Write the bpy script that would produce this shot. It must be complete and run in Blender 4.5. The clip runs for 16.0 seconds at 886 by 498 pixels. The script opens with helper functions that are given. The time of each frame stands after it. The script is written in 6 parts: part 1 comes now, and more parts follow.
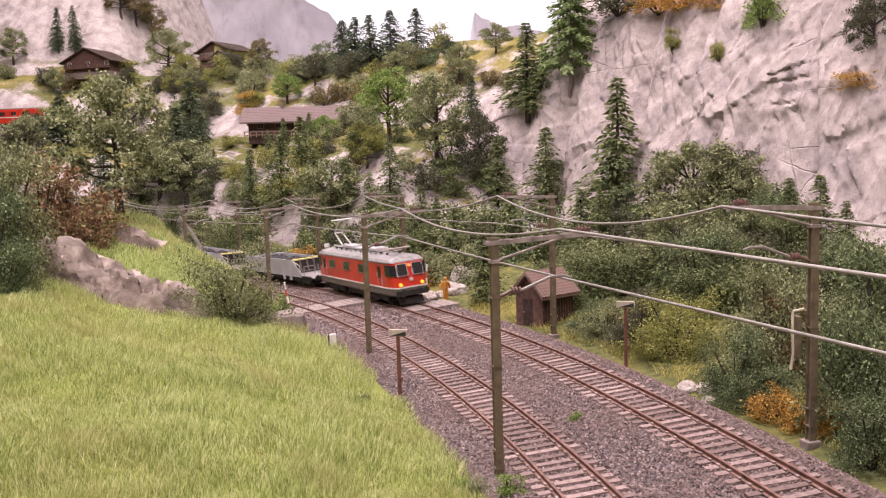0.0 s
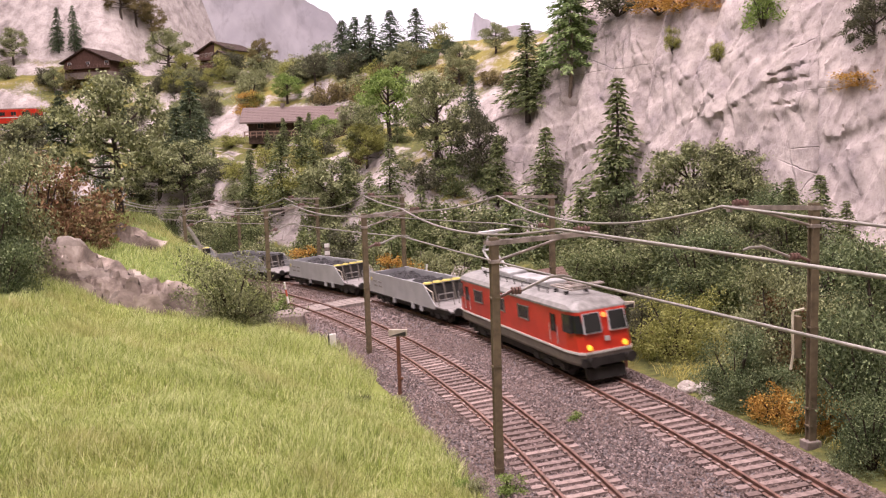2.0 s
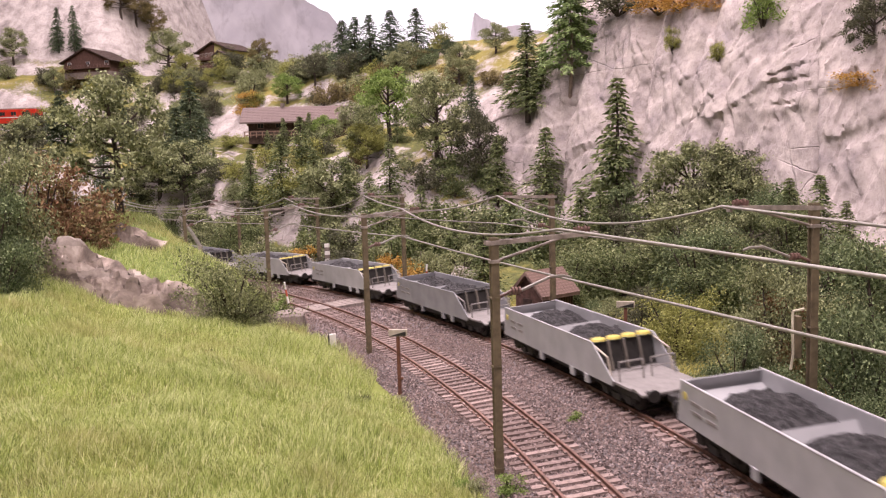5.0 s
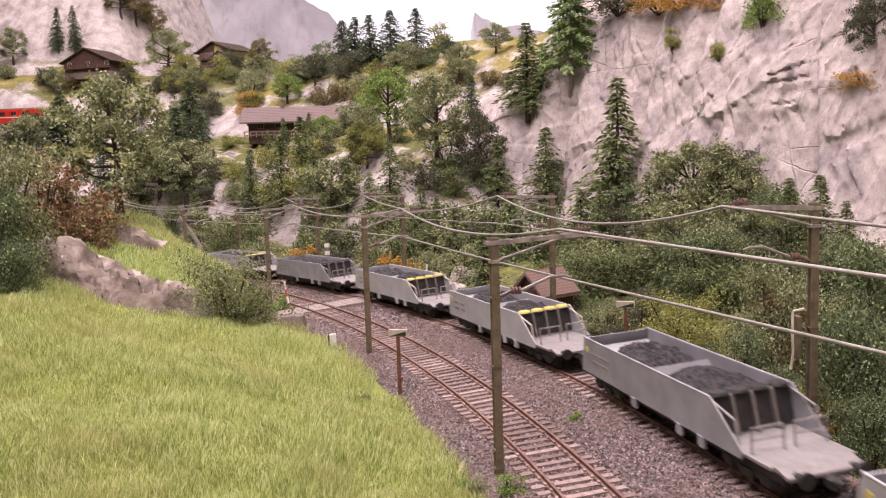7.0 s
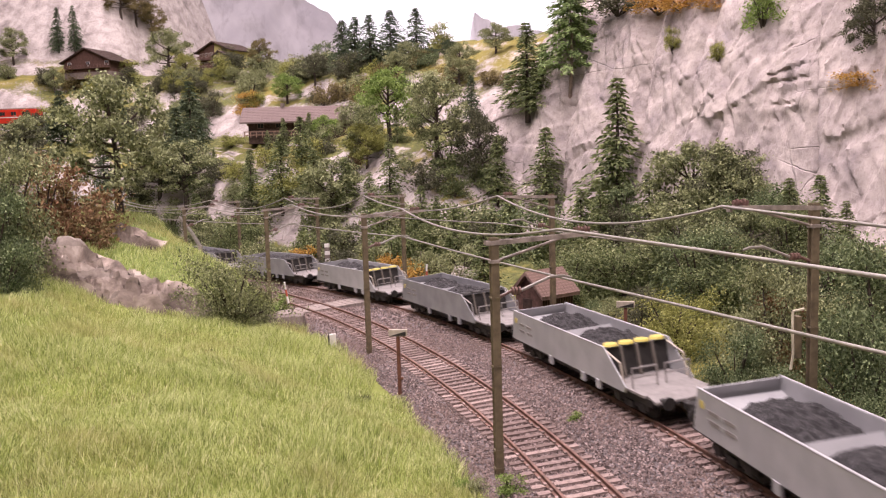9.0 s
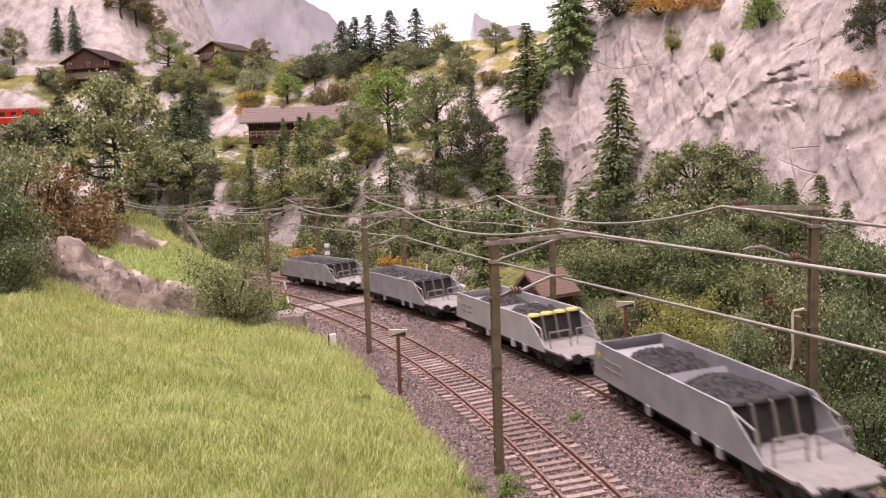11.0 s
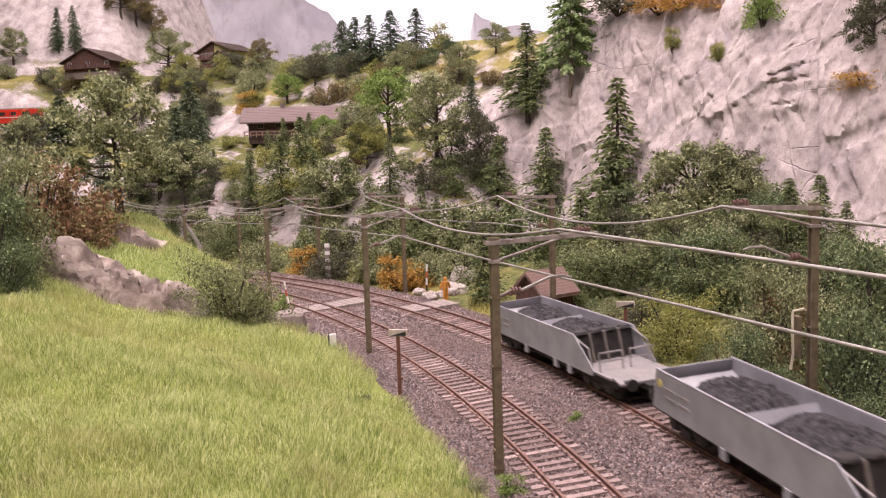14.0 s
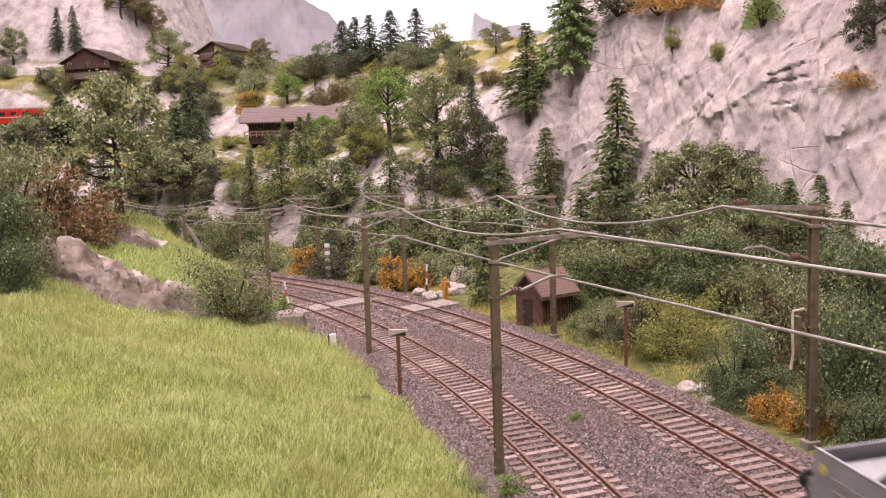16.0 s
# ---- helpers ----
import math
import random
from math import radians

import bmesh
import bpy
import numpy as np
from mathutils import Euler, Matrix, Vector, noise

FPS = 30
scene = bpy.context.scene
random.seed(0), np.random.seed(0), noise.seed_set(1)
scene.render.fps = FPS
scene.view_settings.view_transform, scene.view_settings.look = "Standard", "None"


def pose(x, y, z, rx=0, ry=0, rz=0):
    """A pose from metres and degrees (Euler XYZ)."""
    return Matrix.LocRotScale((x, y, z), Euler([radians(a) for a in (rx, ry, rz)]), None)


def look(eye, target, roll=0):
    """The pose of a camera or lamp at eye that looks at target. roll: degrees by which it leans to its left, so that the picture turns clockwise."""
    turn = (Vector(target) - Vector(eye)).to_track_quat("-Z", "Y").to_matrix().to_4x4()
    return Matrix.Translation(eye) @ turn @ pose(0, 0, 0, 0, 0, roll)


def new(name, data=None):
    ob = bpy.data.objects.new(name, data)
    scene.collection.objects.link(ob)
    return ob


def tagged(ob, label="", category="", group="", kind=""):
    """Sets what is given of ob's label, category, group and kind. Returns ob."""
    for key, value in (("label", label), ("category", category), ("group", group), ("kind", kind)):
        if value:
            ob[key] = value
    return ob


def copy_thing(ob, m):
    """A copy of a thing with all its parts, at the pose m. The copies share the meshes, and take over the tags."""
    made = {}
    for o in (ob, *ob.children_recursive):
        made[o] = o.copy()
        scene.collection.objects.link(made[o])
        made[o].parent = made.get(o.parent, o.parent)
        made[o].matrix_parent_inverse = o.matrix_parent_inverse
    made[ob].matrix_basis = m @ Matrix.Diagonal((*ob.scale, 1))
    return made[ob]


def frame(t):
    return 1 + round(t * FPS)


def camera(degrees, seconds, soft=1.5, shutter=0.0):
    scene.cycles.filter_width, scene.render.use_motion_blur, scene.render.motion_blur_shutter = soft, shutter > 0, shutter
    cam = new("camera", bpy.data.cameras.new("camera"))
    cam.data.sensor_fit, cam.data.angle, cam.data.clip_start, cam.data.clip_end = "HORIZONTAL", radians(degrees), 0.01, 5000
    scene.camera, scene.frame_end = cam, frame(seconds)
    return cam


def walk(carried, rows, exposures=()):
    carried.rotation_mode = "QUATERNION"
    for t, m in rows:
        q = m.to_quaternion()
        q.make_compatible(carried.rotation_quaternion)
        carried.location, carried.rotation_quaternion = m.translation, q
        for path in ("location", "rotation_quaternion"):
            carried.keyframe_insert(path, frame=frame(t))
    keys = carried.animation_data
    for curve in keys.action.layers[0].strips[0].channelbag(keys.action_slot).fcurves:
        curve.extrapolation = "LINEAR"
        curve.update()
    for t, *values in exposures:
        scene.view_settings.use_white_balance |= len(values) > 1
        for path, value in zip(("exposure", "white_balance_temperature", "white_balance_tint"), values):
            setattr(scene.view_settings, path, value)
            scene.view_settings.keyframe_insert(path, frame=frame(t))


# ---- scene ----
# All shapes are written in centimetres and scaled to metres here (a model railway, 1:87).
K = 0.01
EYE_Z = 11.53
cam = camera(54.0, 16.0, soft=1.2, shutter=0.6)
_d = Vector((0, math.cos(0.1065), -math.sin(0.1065)))
_eye = Vector((0, 0, EYE_Z * K))
_view = look(_eye, _eye + _d, roll=-1.76)
walk(cam, [(0.0, _view), (16.0, _view)], exposures=[(0.0, 0.30, 6500, 28), (16.0, 0.30, 6500, 28)])

# ---- world, lamps, exposure
world = bpy.data.worlds.new("hall_air")
scene.world = world
world.use_nodes = True
world.node_tree.nodes["Background"].inputs[0].default_value = (1.0, 0.95, 0.92, 1)
world.node_tree.nodes["Background"].inputs[1].default_value = 0.45


def overhead_lamp(x, y, z, sx, sy, power, target):
    la = bpy.data.lights.new("overhead_lamp", "AREA")
    la.shape, la.size, la.size_y, la.energy, la.color = "RECTANGLE", sx * K, sy * K, power, (1.0, 0.915, 0.875)
    ob = new("overhead_lamp", la)
    ob.matrix_world = look(Vector((x, y, z)) * K, Vector(target) * K)
    return ob


overhead_lamp(-30, -10, 150, 140, 70, 39.5, (0, 55, 0))
overhead_lamp(-30, 150, 170, 180, 70, 41.0, (0, 150, 10))
# added lamp, no known fixture: lifts the far left rocks and painted mountain
overhead_lamp(-110, 215, 185, 160, 60, 22.5, (-70, 290, 40))


# ---- materials
def nodes_of(name, rough=0.8, spec=0.3, metal=0.0):
    m = bpy.data.materials.new(name)
    m.use_nodes = True
    nt = m.node_tree
    b = nt.nodes["Principled BSDF"]
    b.inputs["Roughness"].default_value = rough
    b.inputs["Specular IOR Level"].default_value = spec
    b.inputs["Metallic"].default_value = metal
    return m, nt, b


def noise_node(nt, per_cm, detail=4.0, rough=0.6, dist=0.0, vec=None):
    n = nt.nodes.new("ShaderNodeTexNoise")
    n.inputs["Scale"].default_value = per_cm / K
    n.inputs["Detail"].default_value = detail
    n.inputs["Roughness"].default_value = rough
    n.inputs["Distortion"].default_value = dist
    if vec is None:
        tc = nt.nodes.new("ShaderNodeTexCoord")
        vec = tc.outputs["Object"]
    nt.links.new(vec, n.inputs["Vector"])
    return n


def ramp(nt, src, stops):
    r = nt.nodes.new("ShaderNodeValToRGB")
    e = r.color_ramp.elements
    while len(e) < len(stops):
        e.new(0.5)
    for k, (pos, c) in enumerate(stops):
        e[k].position, e[k].color = pos, (*c, 1)
    nt.links.new(src, r.inputs["Fac"])
    return r.outputs["Color"]


def mixc(nt, fac, a, b, mode="MIX"):
    m = nt.nodes.new("ShaderNodeMix")
    m.data_type, m.blend_type = "RGBA", mode
    for sock, v in ((m.inputs["Factor"], fac), (m.inputs["A"], a), (m.inputs["B"], b)):
        if isinstance(v, (int, float)):
            sock.default_value = v
        elif isinstance(v, tuple):
            sock.default_value = (*v, 1)
        else:
            nt.links.new(v, sock)
    return m.outputs["Result"]


def bump(nt, b, src, strength=0.5, cm=0.05):
    n = nt.nodes.new("ShaderNodeBump")
    n.inputs["Strength"].default_value = strength
    n.inputs["Distance"].default_value = cm * K
    nt.links.new(src, n.inputs["Height"])
    nt.links.new(n.outputs["Normal"], b.inputs["Normal"])
    return n


def island(nt):
    return nt.nodes.new("ShaderNodeNewGeometry").outputs["Random Per Island"]


def painted(name, col, rough=0.5, spec=0.4, grain=0.12, metal=0.0, per_cm=3.0):
    """Paint or plastic with faint dirt at two sizes."""
    m, nt, b = nodes_of(name, rough, spec, metal)
    a = noise_node(nt, per_cm, 6)
    c = noise_node(nt, per_cm * 0.25, 3)
    dark = tuple(v * (1 - grain * 2.2) for v in col)
    lite = tuple(min(1, v * (1 + grain)) for v in col)
    x = ramp(nt, a.outputs["Fac"], [(0.3, dark), (0.62, lite)])
    y = mixc(nt, 0.35, x, ramp(nt, c.outputs["Fac"], [(0.35, dark), (0.65, col)]))
    nt.links.new(y, b.inputs["Base Color"])
    bump(nt, b, a.outputs["Fac"], 0.12, 0.02)
    return m


def see_through(nt, b, col, share):
    """Thin leaves and fibres let part of the light through."""
    nt.links.new(col, b.inputs["Base Color"])
    t = nt.nodes.new("ShaderNodeBsdfTranslucent")
    nt.links.new(col, t.inputs["Color"])
    mx = nt.nodes.new("ShaderNodeMixShader")
    mx.inputs[0].default_value = share
    nt.links.new(b.outputs[0], mx.inputs[1])
    nt.links.new(t.outputs[0], mx.inputs[2])
    nt.links.new(mx.outputs[0], nt.nodes["Material Output"].inputs["Surface"])


def leafy(name, stops, rough=0.75):
    """Flock leaves: every leaf takes its own tone, large patches drift."""
    m, nt, b = nodes_of(name, rough, 0.25)
    x = ramp(nt, island(nt), stops)
    n = noise_node(nt, 0.35, 2)
    y = mixc(nt, ramp(nt, n.outputs["Fac"], [(0.35, (0, 0, 0)), (0.7, (0.45, 0.45, 0.45))]), x, stops[-1][1])
    see_through(nt, b, y, 0.2)
    return m


def rock(name, tones, per_cm=0.25, streak=(1, 1, 0.35), relief=0.6, cm=0.5):
    m, nt, b = nodes_of(name, 0.85, 0.2)
    tc = nt.nodes.new("ShaderNodeTexCoord")
    mp = nt.nodes.new("ShaderNodeMapping")
    mp.inputs["Scale"].default_value = streak
    nt.links.new(tc.outputs["Object"], mp.inputs["Vector"])
    a = noise_node(nt, per_cm, 8, 0.62, 0.6, mp.outputs["Vector"])
    f = noise_node(nt, per_cm * 6, 6, 0.65, 0.3, mp.outputs["Vector"])
    x = ramp(nt, a.outputs["Fac"], [(0.28, tones[0]), (0.45, tones[1]), (0.6, tones[2])])
    g = ramp(nt, f.outputs["Fac"], [(0.3, (0.55, 0.53, 0.53)), (0.5, (1, 1, 1))])
    y = mixc(nt, 0.55, x, g, "MULTIPLY")
    nt.links.new(y, b.inputs["Base Color"])
    s = nt.nodes.new("ShaderNodeMath")
    s.operation = "ADD"
    nt.links.new(a.outputs["Fac"], s.inputs[0])
    nt.links.new(f.outputs["Fac"], s.inputs[1])
    bump(nt, b, s.outputs[0], relief, cm)
    return m


M_CLIFF = rock("cliff_plaster", [(0.34, 0.30, 0.30), (0.56, 0.51, 0.50), (0.68, 0.63, 0.61)])
M_ROCK = rock("outcrop_rock", [(0.20, 0.17, 0.15), (0.42, 0.37, 0.33), (0.60, 0.55, 0.50)], 0.5, (1, 1, 0.6))
M_BALLAST = rock("ballast_bed", [(0.10, 0.085, 0.085), (0.16, 0.135, 0.135), (0.22, 0.19, 0.19)], 4.0, (1, 1, 1), 0.8, 0.06)


def chips_of(nt, per_cm, stretch, turn, low):
    """Angular chips: every cell of a stretched pattern keeps one level between low and 1."""
    tc = nt.nodes.new("ShaderNodeTexCoord")
    mp = nt.nodes.new("ShaderNodeMapping")
    mp.inputs["Scale"].default_value = stretch
    mp.inputs["Rotation"].default_value = turn
    nt.links.new(tc.outputs["Object"], mp.inputs["Vector"])
    wob = noise_node(nt, per_cm * 1.5, 4, 0.6)
    ad = nt.nodes.new("ShaderNodeMix")
    ad.data_type = "VECTOR"
    ad.inputs["Factor"].default_value = 0.02
    nt.links.new(mp.outputs["Vector"], ad.inputs["A"])
    nt.links.new(wob.outputs["Color"], ad.inputs["B"])
    vo = nt.nodes.new("ShaderNodeTexVoronoi")
    vo.inputs["Scale"].default_value = per_cm / K
    nt.links.new(ad.outputs["Result"], vo.inputs["Vector"])
    sep = nt.nodes.new("ShaderNodeSeparateColor")
    nt.links.new(vo.outputs["Color"], sep.inputs[0])
    return ramp(nt, sep.outputs[0], [(0.0, (low, low, low)), (0.8, (1, 1, 1))])


def slope_material(name, turf, tones):
    """Plastered rock; on the hillside flock turf wherever it lies flat."""
    m, nt, b = nodes_of(name, 0.9, 0.15)
    geo = nt.nodes.new("ShaderNodeNewGeometry")
    sep = nt.nodes.new("ShaderNodeSeparateXYZ")
    nt.links.new(geo.outputs["Normal"], sep.inputs[0])
    a = noise_node(nt, 0.3, 8, 0.62, 0.5)
    t = noise_node(nt, 1.6, 5)
    big = noise_node(nt, 0.06, 3)
    st = ramp(nt, a.outputs["Fac"], [(0.27, tones[0]), (0.42, tones[1]), (0.60, tones[2])])
    tu = ramp(nt, t.outputs["Fac"], [(0.3, (0.05, 0.055, 0.022)), (0.5, (0.11, 0.118, 0.04)), (0.7, (0.20, 0.19, 0.06))])
    tv = mixc(nt, ramp(nt, big.outputs["Fac"], [(0.48, (0, 0, 0)), (0.6, (1, 1, 1))]), tu, (0.21, 0.18, 0.05))
    add = nt.nodes.new("ShaderNodeMath")
    add.operation = "MULTIPLY_ADD"
    nt.links.new(t.outputs["Fac"], add.inputs[0])
    add.inputs[1].default_value = 0.25
    nt.links.new(sep.outputs["Z"], add.inputs[2])
    k = ramp(nt, add.outputs[0], [(0.90, (0, 0, 0)), (0.99, (1, 1, 1))])
    # carved cracks: long slanted ones and short shards, with stone dust grain
    tc = nt.nodes.new("ShaderNodeTexCoord")
    heights = []
    for per, scl, rot, lo, hi in ((0.055, (1.0, 1.0, 3.6), (0.5, 0.42, 0), 0.001, 0.008), (0.16, (1.0, 1.0, 0.30), (0, -0.12, 0), 0.001, 0.010)):
        mp = nt.nodes.new("ShaderNodeMapping")
        mp.inputs["Scale"].default_value = scl
        mp.inputs["Rotation"].default_value = rot
        nt.links.new(tc.outputs["Object"], mp.inputs["Vector"])
        wob = noise_node(nt, 0.25, 3, 0.6)
        ad = nt.nodes.new("ShaderNodeMix")
        ad.data_type = "VECTOR"
        ad.inputs["Factor"].default_value = 0.012
        nt.links.new(mp.outputs["Vector"], ad.inputs["A"])
        nt.links.new(wob.outputs["Color"], ad.inputs["B"])
        vo = nt.nodes.new("ShaderNodeTexVoronoi")
        vo.feature = "DISTANCE_TO_EDGE"
        vo.inputs["Scale"].default_value = per / K
        nt.links.new(ad.outputs["Result"], vo.inputs["Vector"])
        heights.append(ramp(nt, vo.outputs["Distance"], [(lo, (0.28, 0.27, 0.27)), (hi, (1, 1, 1))]))
    grain = noise_node(nt, 2.4, 9, 0.75, 0.2)
    cr = mixc(nt, 1.0, heights[0], heights[1], "MULTIPLY")
    part_on = noise_node(nt, 0.07, 2)
    cr = mixc(nt, ramp(nt, part_on.outputs["Fac"], [(0.50, (0, 0, 0)), (0.58, (1, 1, 1))]), (1.0, 1.0, 1.0), cr)
    chip_a = chips_of(nt, 0.30, (1.0, 1.0, 0.34), (0.1, 0.35, 0.0), 0.0)
    chip_b = chips_of(nt, 0.75, (1.0, 1.0, 0.40), (0.2, -0.75, 0.3), 0.0)
    here = ramp(nt, noise_node(nt, 0.10, 3).outputs["Fac"], [(0.44, (0, 0, 0)), (0.58, (1, 1, 1))])
    chips = mixc(nt, here, (0.5, 0.5, 0.5), mixc(nt, 0.45, chip_a, chip_b))
    # the shade inside the cracks is also put into the stone colour
    st = mixc(nt, 0.12, st, cr, "MULTIPLY")
    st = mixc(nt, 0.22, st, ramp(nt, chips, [(0.15, (0.45, 0.43, 0.45)), (0.7, (1, 1, 1))]), "MULTIPLY")
    st = mixc(nt, 0.5, st, ramp(nt, grain.outputs["Fac"], [(0.36, (0.5, 0.48, 0.49)), (0.52, (1, 1, 1))]), "MULTIPLY")
    nt.links.new(mixc(nt, k, st, tv) if turf else st, b.inputs["Base Color"])
    mp = nt.nodes.new("ShaderNodeMapping")
    mp.inputs["Rotation"].default_value = (0.3, 0.55, 0.2)
    mp.inputs["Scale"].default_value = (0.9, 0.9, 0.16)
    nt.links.new(tc.outputs["Object"], mp.inputs["Vector"])
    scratch = noise_node(nt, 2.2, 9, 0.72, 0.2, mp.outputs["Vector"])
    mp2 = nt.nodes.new("ShaderNodeMapping")
    mp2.inputs["Rotation"].default_value = (0.0, -0.9, 0.3)
    mp2.inputs["Scale"].default_value = (0.8, 0.8, 0.14)
    nt.links.new(tc.outputs["Object"], mp2.inputs["Vector"])
    scratch2 = noise_node(nt, 1.5, 9, 0.7, 0.2, mp2.outputs["Vector"])
    hsum = mixc(nt, 0.5, mixc(nt, 0.5, scratch.outputs["Color"], scratch2.outputs["Color"]), mixc(nt, 0.3, cr, grain.outputs["Color"]))
    bump(nt, b, mixc(nt, 0.42, hsum, chips), 1.0, 0.75)
    return m


M_SLOPE = slope_material("mountainside", True, [(0.21, 0.185, 0.175), (0.37, 0.325, 0.305), (0.54, 0.485, 0.46)])
M_FACE = slope_material("bare_cliff", False, [(0.29, 0.255, 0.26), (0.395, 0.345, 0.33), (0.50, 0.44, 0.41)])


# ---- building helpers
def finish(name, bm, mat, parent=None, label="", smooth=False):
    me = bpy.data.meshes.new(name)
    for v in bm.verts:
        v.co *= K
    bm.to_mesh(me)
    bm.free()
    me.materials.append(mat)
    if smooth:
        me.polygons.foreach_set("use_smooth", [True] * len(me.polygons))
    ob = new(name, me)
    ob.parent = parent
    if label:
        ob["label"] = label
    return ob


part = finish


def from_arrays(name, co, faces, mat, parent=None, label="", smooth=False):
    """A mesh from numpy corners (in cm) and faces of one corner count."""
    me = bpy.data.meshes.new(name)
    me.from_pydata((np.asarray(co) * K).tolist(), [], np.asarray(faces).tolist())
    me.materials.append(mat)
    if smooth:
        me.polygons.foreach_set("use_smooth", [True] * len(me.polygons))
    me.update()
    ob = new(name, me)
    ob.parent = parent
    if label:
        ob["label"] = label
    return ob


def thing(name, m, label, category, group="", kind=""):
    ob = new(name)
    ob.empty_display_size = 0.02
    ob.matrix_world = m
    return tagged(ob, label, category, group, kind)


def cpose(x, y, z, rz=0, s=1.0, rx=0, ry=0):
    return pose(x * K, y * K, z * K, rx, ry, rz) @ Matrix.Diagonal((s, s, s, 1))


def box(bm, x0, y0, z0, x1, y1, z1, bev=0.0):
    r = bmesh.ops.create_cube(bm, size=1)
    for v in r["verts"]:
        v.co = Vector(((x0 + x1) / 2 + v.co.x * (x1 - x0), (y0 + y1) / 2 + v.co.y * (y1 - y0), (z0 + z1) / 2 + v.co.z * (z1 - z0)))
    if bev:
        es = list({e for v in r["verts"] for e in v.link_edges})
        bmesh.ops.bevel(bm, geom=es, offset=bev, segments=2, affect="EDGES", profile=0.6)


def rod(bm, a, b, r0, r1=None, seg=8, caps=True):
    a, b = Vector(a), Vector(b)
    d = b - a
    m = Matrix.Translation((a + b) / 2) @ d.to_track_quat("Z", "Y").to_matrix().to_4x4()
    bmesh.ops.create_cone(bm, cap_ends=caps, segments=seg, radius1=r0, radius2=r0 if r1 is None else r1, depth=d.length, matrix=m)


def prism(bm, outline, a, b, axis="y"):
    """An outline of (u, v) swept from a to b along an axis: y gives (u, a, v), x gives (a, u, v), z gives (u, v, a)."""
    put = {"y": lambda u, v, w: (u, w, v), "x": lambda u, v, w: (w, u, v), "z": lambda u, v, w: (u, v, w)}[axis]
    p0 = [bm.verts.new(put(u, v, a)) for u, v in outline]
    p1 = [bm.verts.new(put(u, v, b)) for u, v in outline]
    n = len(outline)
    fs = [bm.faces.new(p0), bm.faces.new(p1)]
    for k in range(n):
        fs.append(bm.faces.new((p0[k], p0[(k + 1) % n], p1[(k + 1) % n], p1[k])))
    bmesh.ops.recalc_face_normals(bm, faces=fs)
    return fs


def grid_mesh(name, us, vs, fn, mat, parent=None, label="", smooth=True):
    co = [fn(u, v) for v in vs for u in us]
    n = len(us)
    fc = [(j * n + i, j * n + i + 1, (j + 1) * n + i + 1, (j + 1) * n + i) for j in range(len(vs) - 1) for i in range(n - 1)]
    return from_arrays(name, co, fc, mat, parent, label, smooth)


def second_material(ob, mat, where):
    """Gives the faces whose middle (in cm) answers to a rule another material."""
    ob.data.materials.append(mat)
    for p in ob.data.polygons:
        if where(*(p.center / K)):
            p.material_index = 1


def nz(x, y, z, s, octaves=5):
    return noise.fractal(Vector((x * s, y * s, z * s)), 0.9, 2.1, octaves)


def smooth(a, b, x):
    t = min(1, max(0, (x - a) / (b - a)))
    return t * t * (3 - 2 * t)


# ---- the two tracks lie on arcs, on a bed that leans with the curve
LEAN = 0.067
ARC_B = (-154.98, -5.26, 169.04)
ARC_A = (-158.35, -3.49, 165.91)


def bed(x):
    return LEAN * max(-26, min(26, x))


def on_arc(arc, deg, off=0.0, up=0.0):
    """Place on a track: off is sideways from its middle, outwards; up from the rail head."""
    t = radians(deg)
    r = arc[2] + off
    x, y = arc[0] + r * math.cos(t), arc[1] + r * math.sin(t)
    return Vector((x, y, bed(x) + up))


def rail_pose(arc, deg, up=0.0):
    """The pose of something that runs on a track towards smaller angles: x forwards, y to its left, z up."""
    t = radians(deg)
    p = on_arc(arc, deg, 0, up)
    k = LEAN if abs(p.x) < 26 else 0
    z = Vector((-k, 0, 1)).normalized()
    f = Vector((math.sin(t), -math.cos(t), 0))
    f = (f - z * f.dot(z)).normalized()
    y = z.cross(f)
    m = Matrix((f, y, z)).transposed().to_4x4()
    m.translation = p * K
    return m


# ---- terrain: everything outside the tracks is told by the angle and the distance from the outer track
def interp(pts, v):
    for (a, za), (b, zb) in zip(pts, pts[1:]):
        if v <= b:
            return za + (zb - za) * max(0, (v - a)) / (b - a)
    return pts[-1][1]


CLIFF = [(2.6, -0.9), (8, -0.4), (18, 1.6), (25, 4), (27.0, 8), (29.5, 18), (32.5, 27), (36, 30), (60, 34), (150, 38)]
TERRACE = [(2.6, -0.9), (8, -0.6), (13, 1.0), (18, 8), (23, 12), (30, 15), (42, 16.2), (47, 21), (58, 28), (66, 32), (78, 34), (110, 36), (150, 40)]
ALP = [(2.6, -0.9), (8, -0.6), (13, 1.5), (19, 8), (26, 13), (34, 17), (44, 20), (48, 20.5), (54, 29), (62, 33), (80, 36), (88, 42), (100, 66), (120, 76), (150, 78)]


def polar(deg, rho):
    t = radians(deg)
    return ARC_B[0] + (ARC_B[2] + rho) * math.cos(t), ARC_B[1] + (ARC_B[2] + rho) * math.sin(t)


def unpolar(x, y):
    dx, dy = x - ARC_B[0], y - ARC_B[1]
    return math.degrees(math.atan2(dy, dx)), math.hypot(dx, dy) - ARC_B[2]


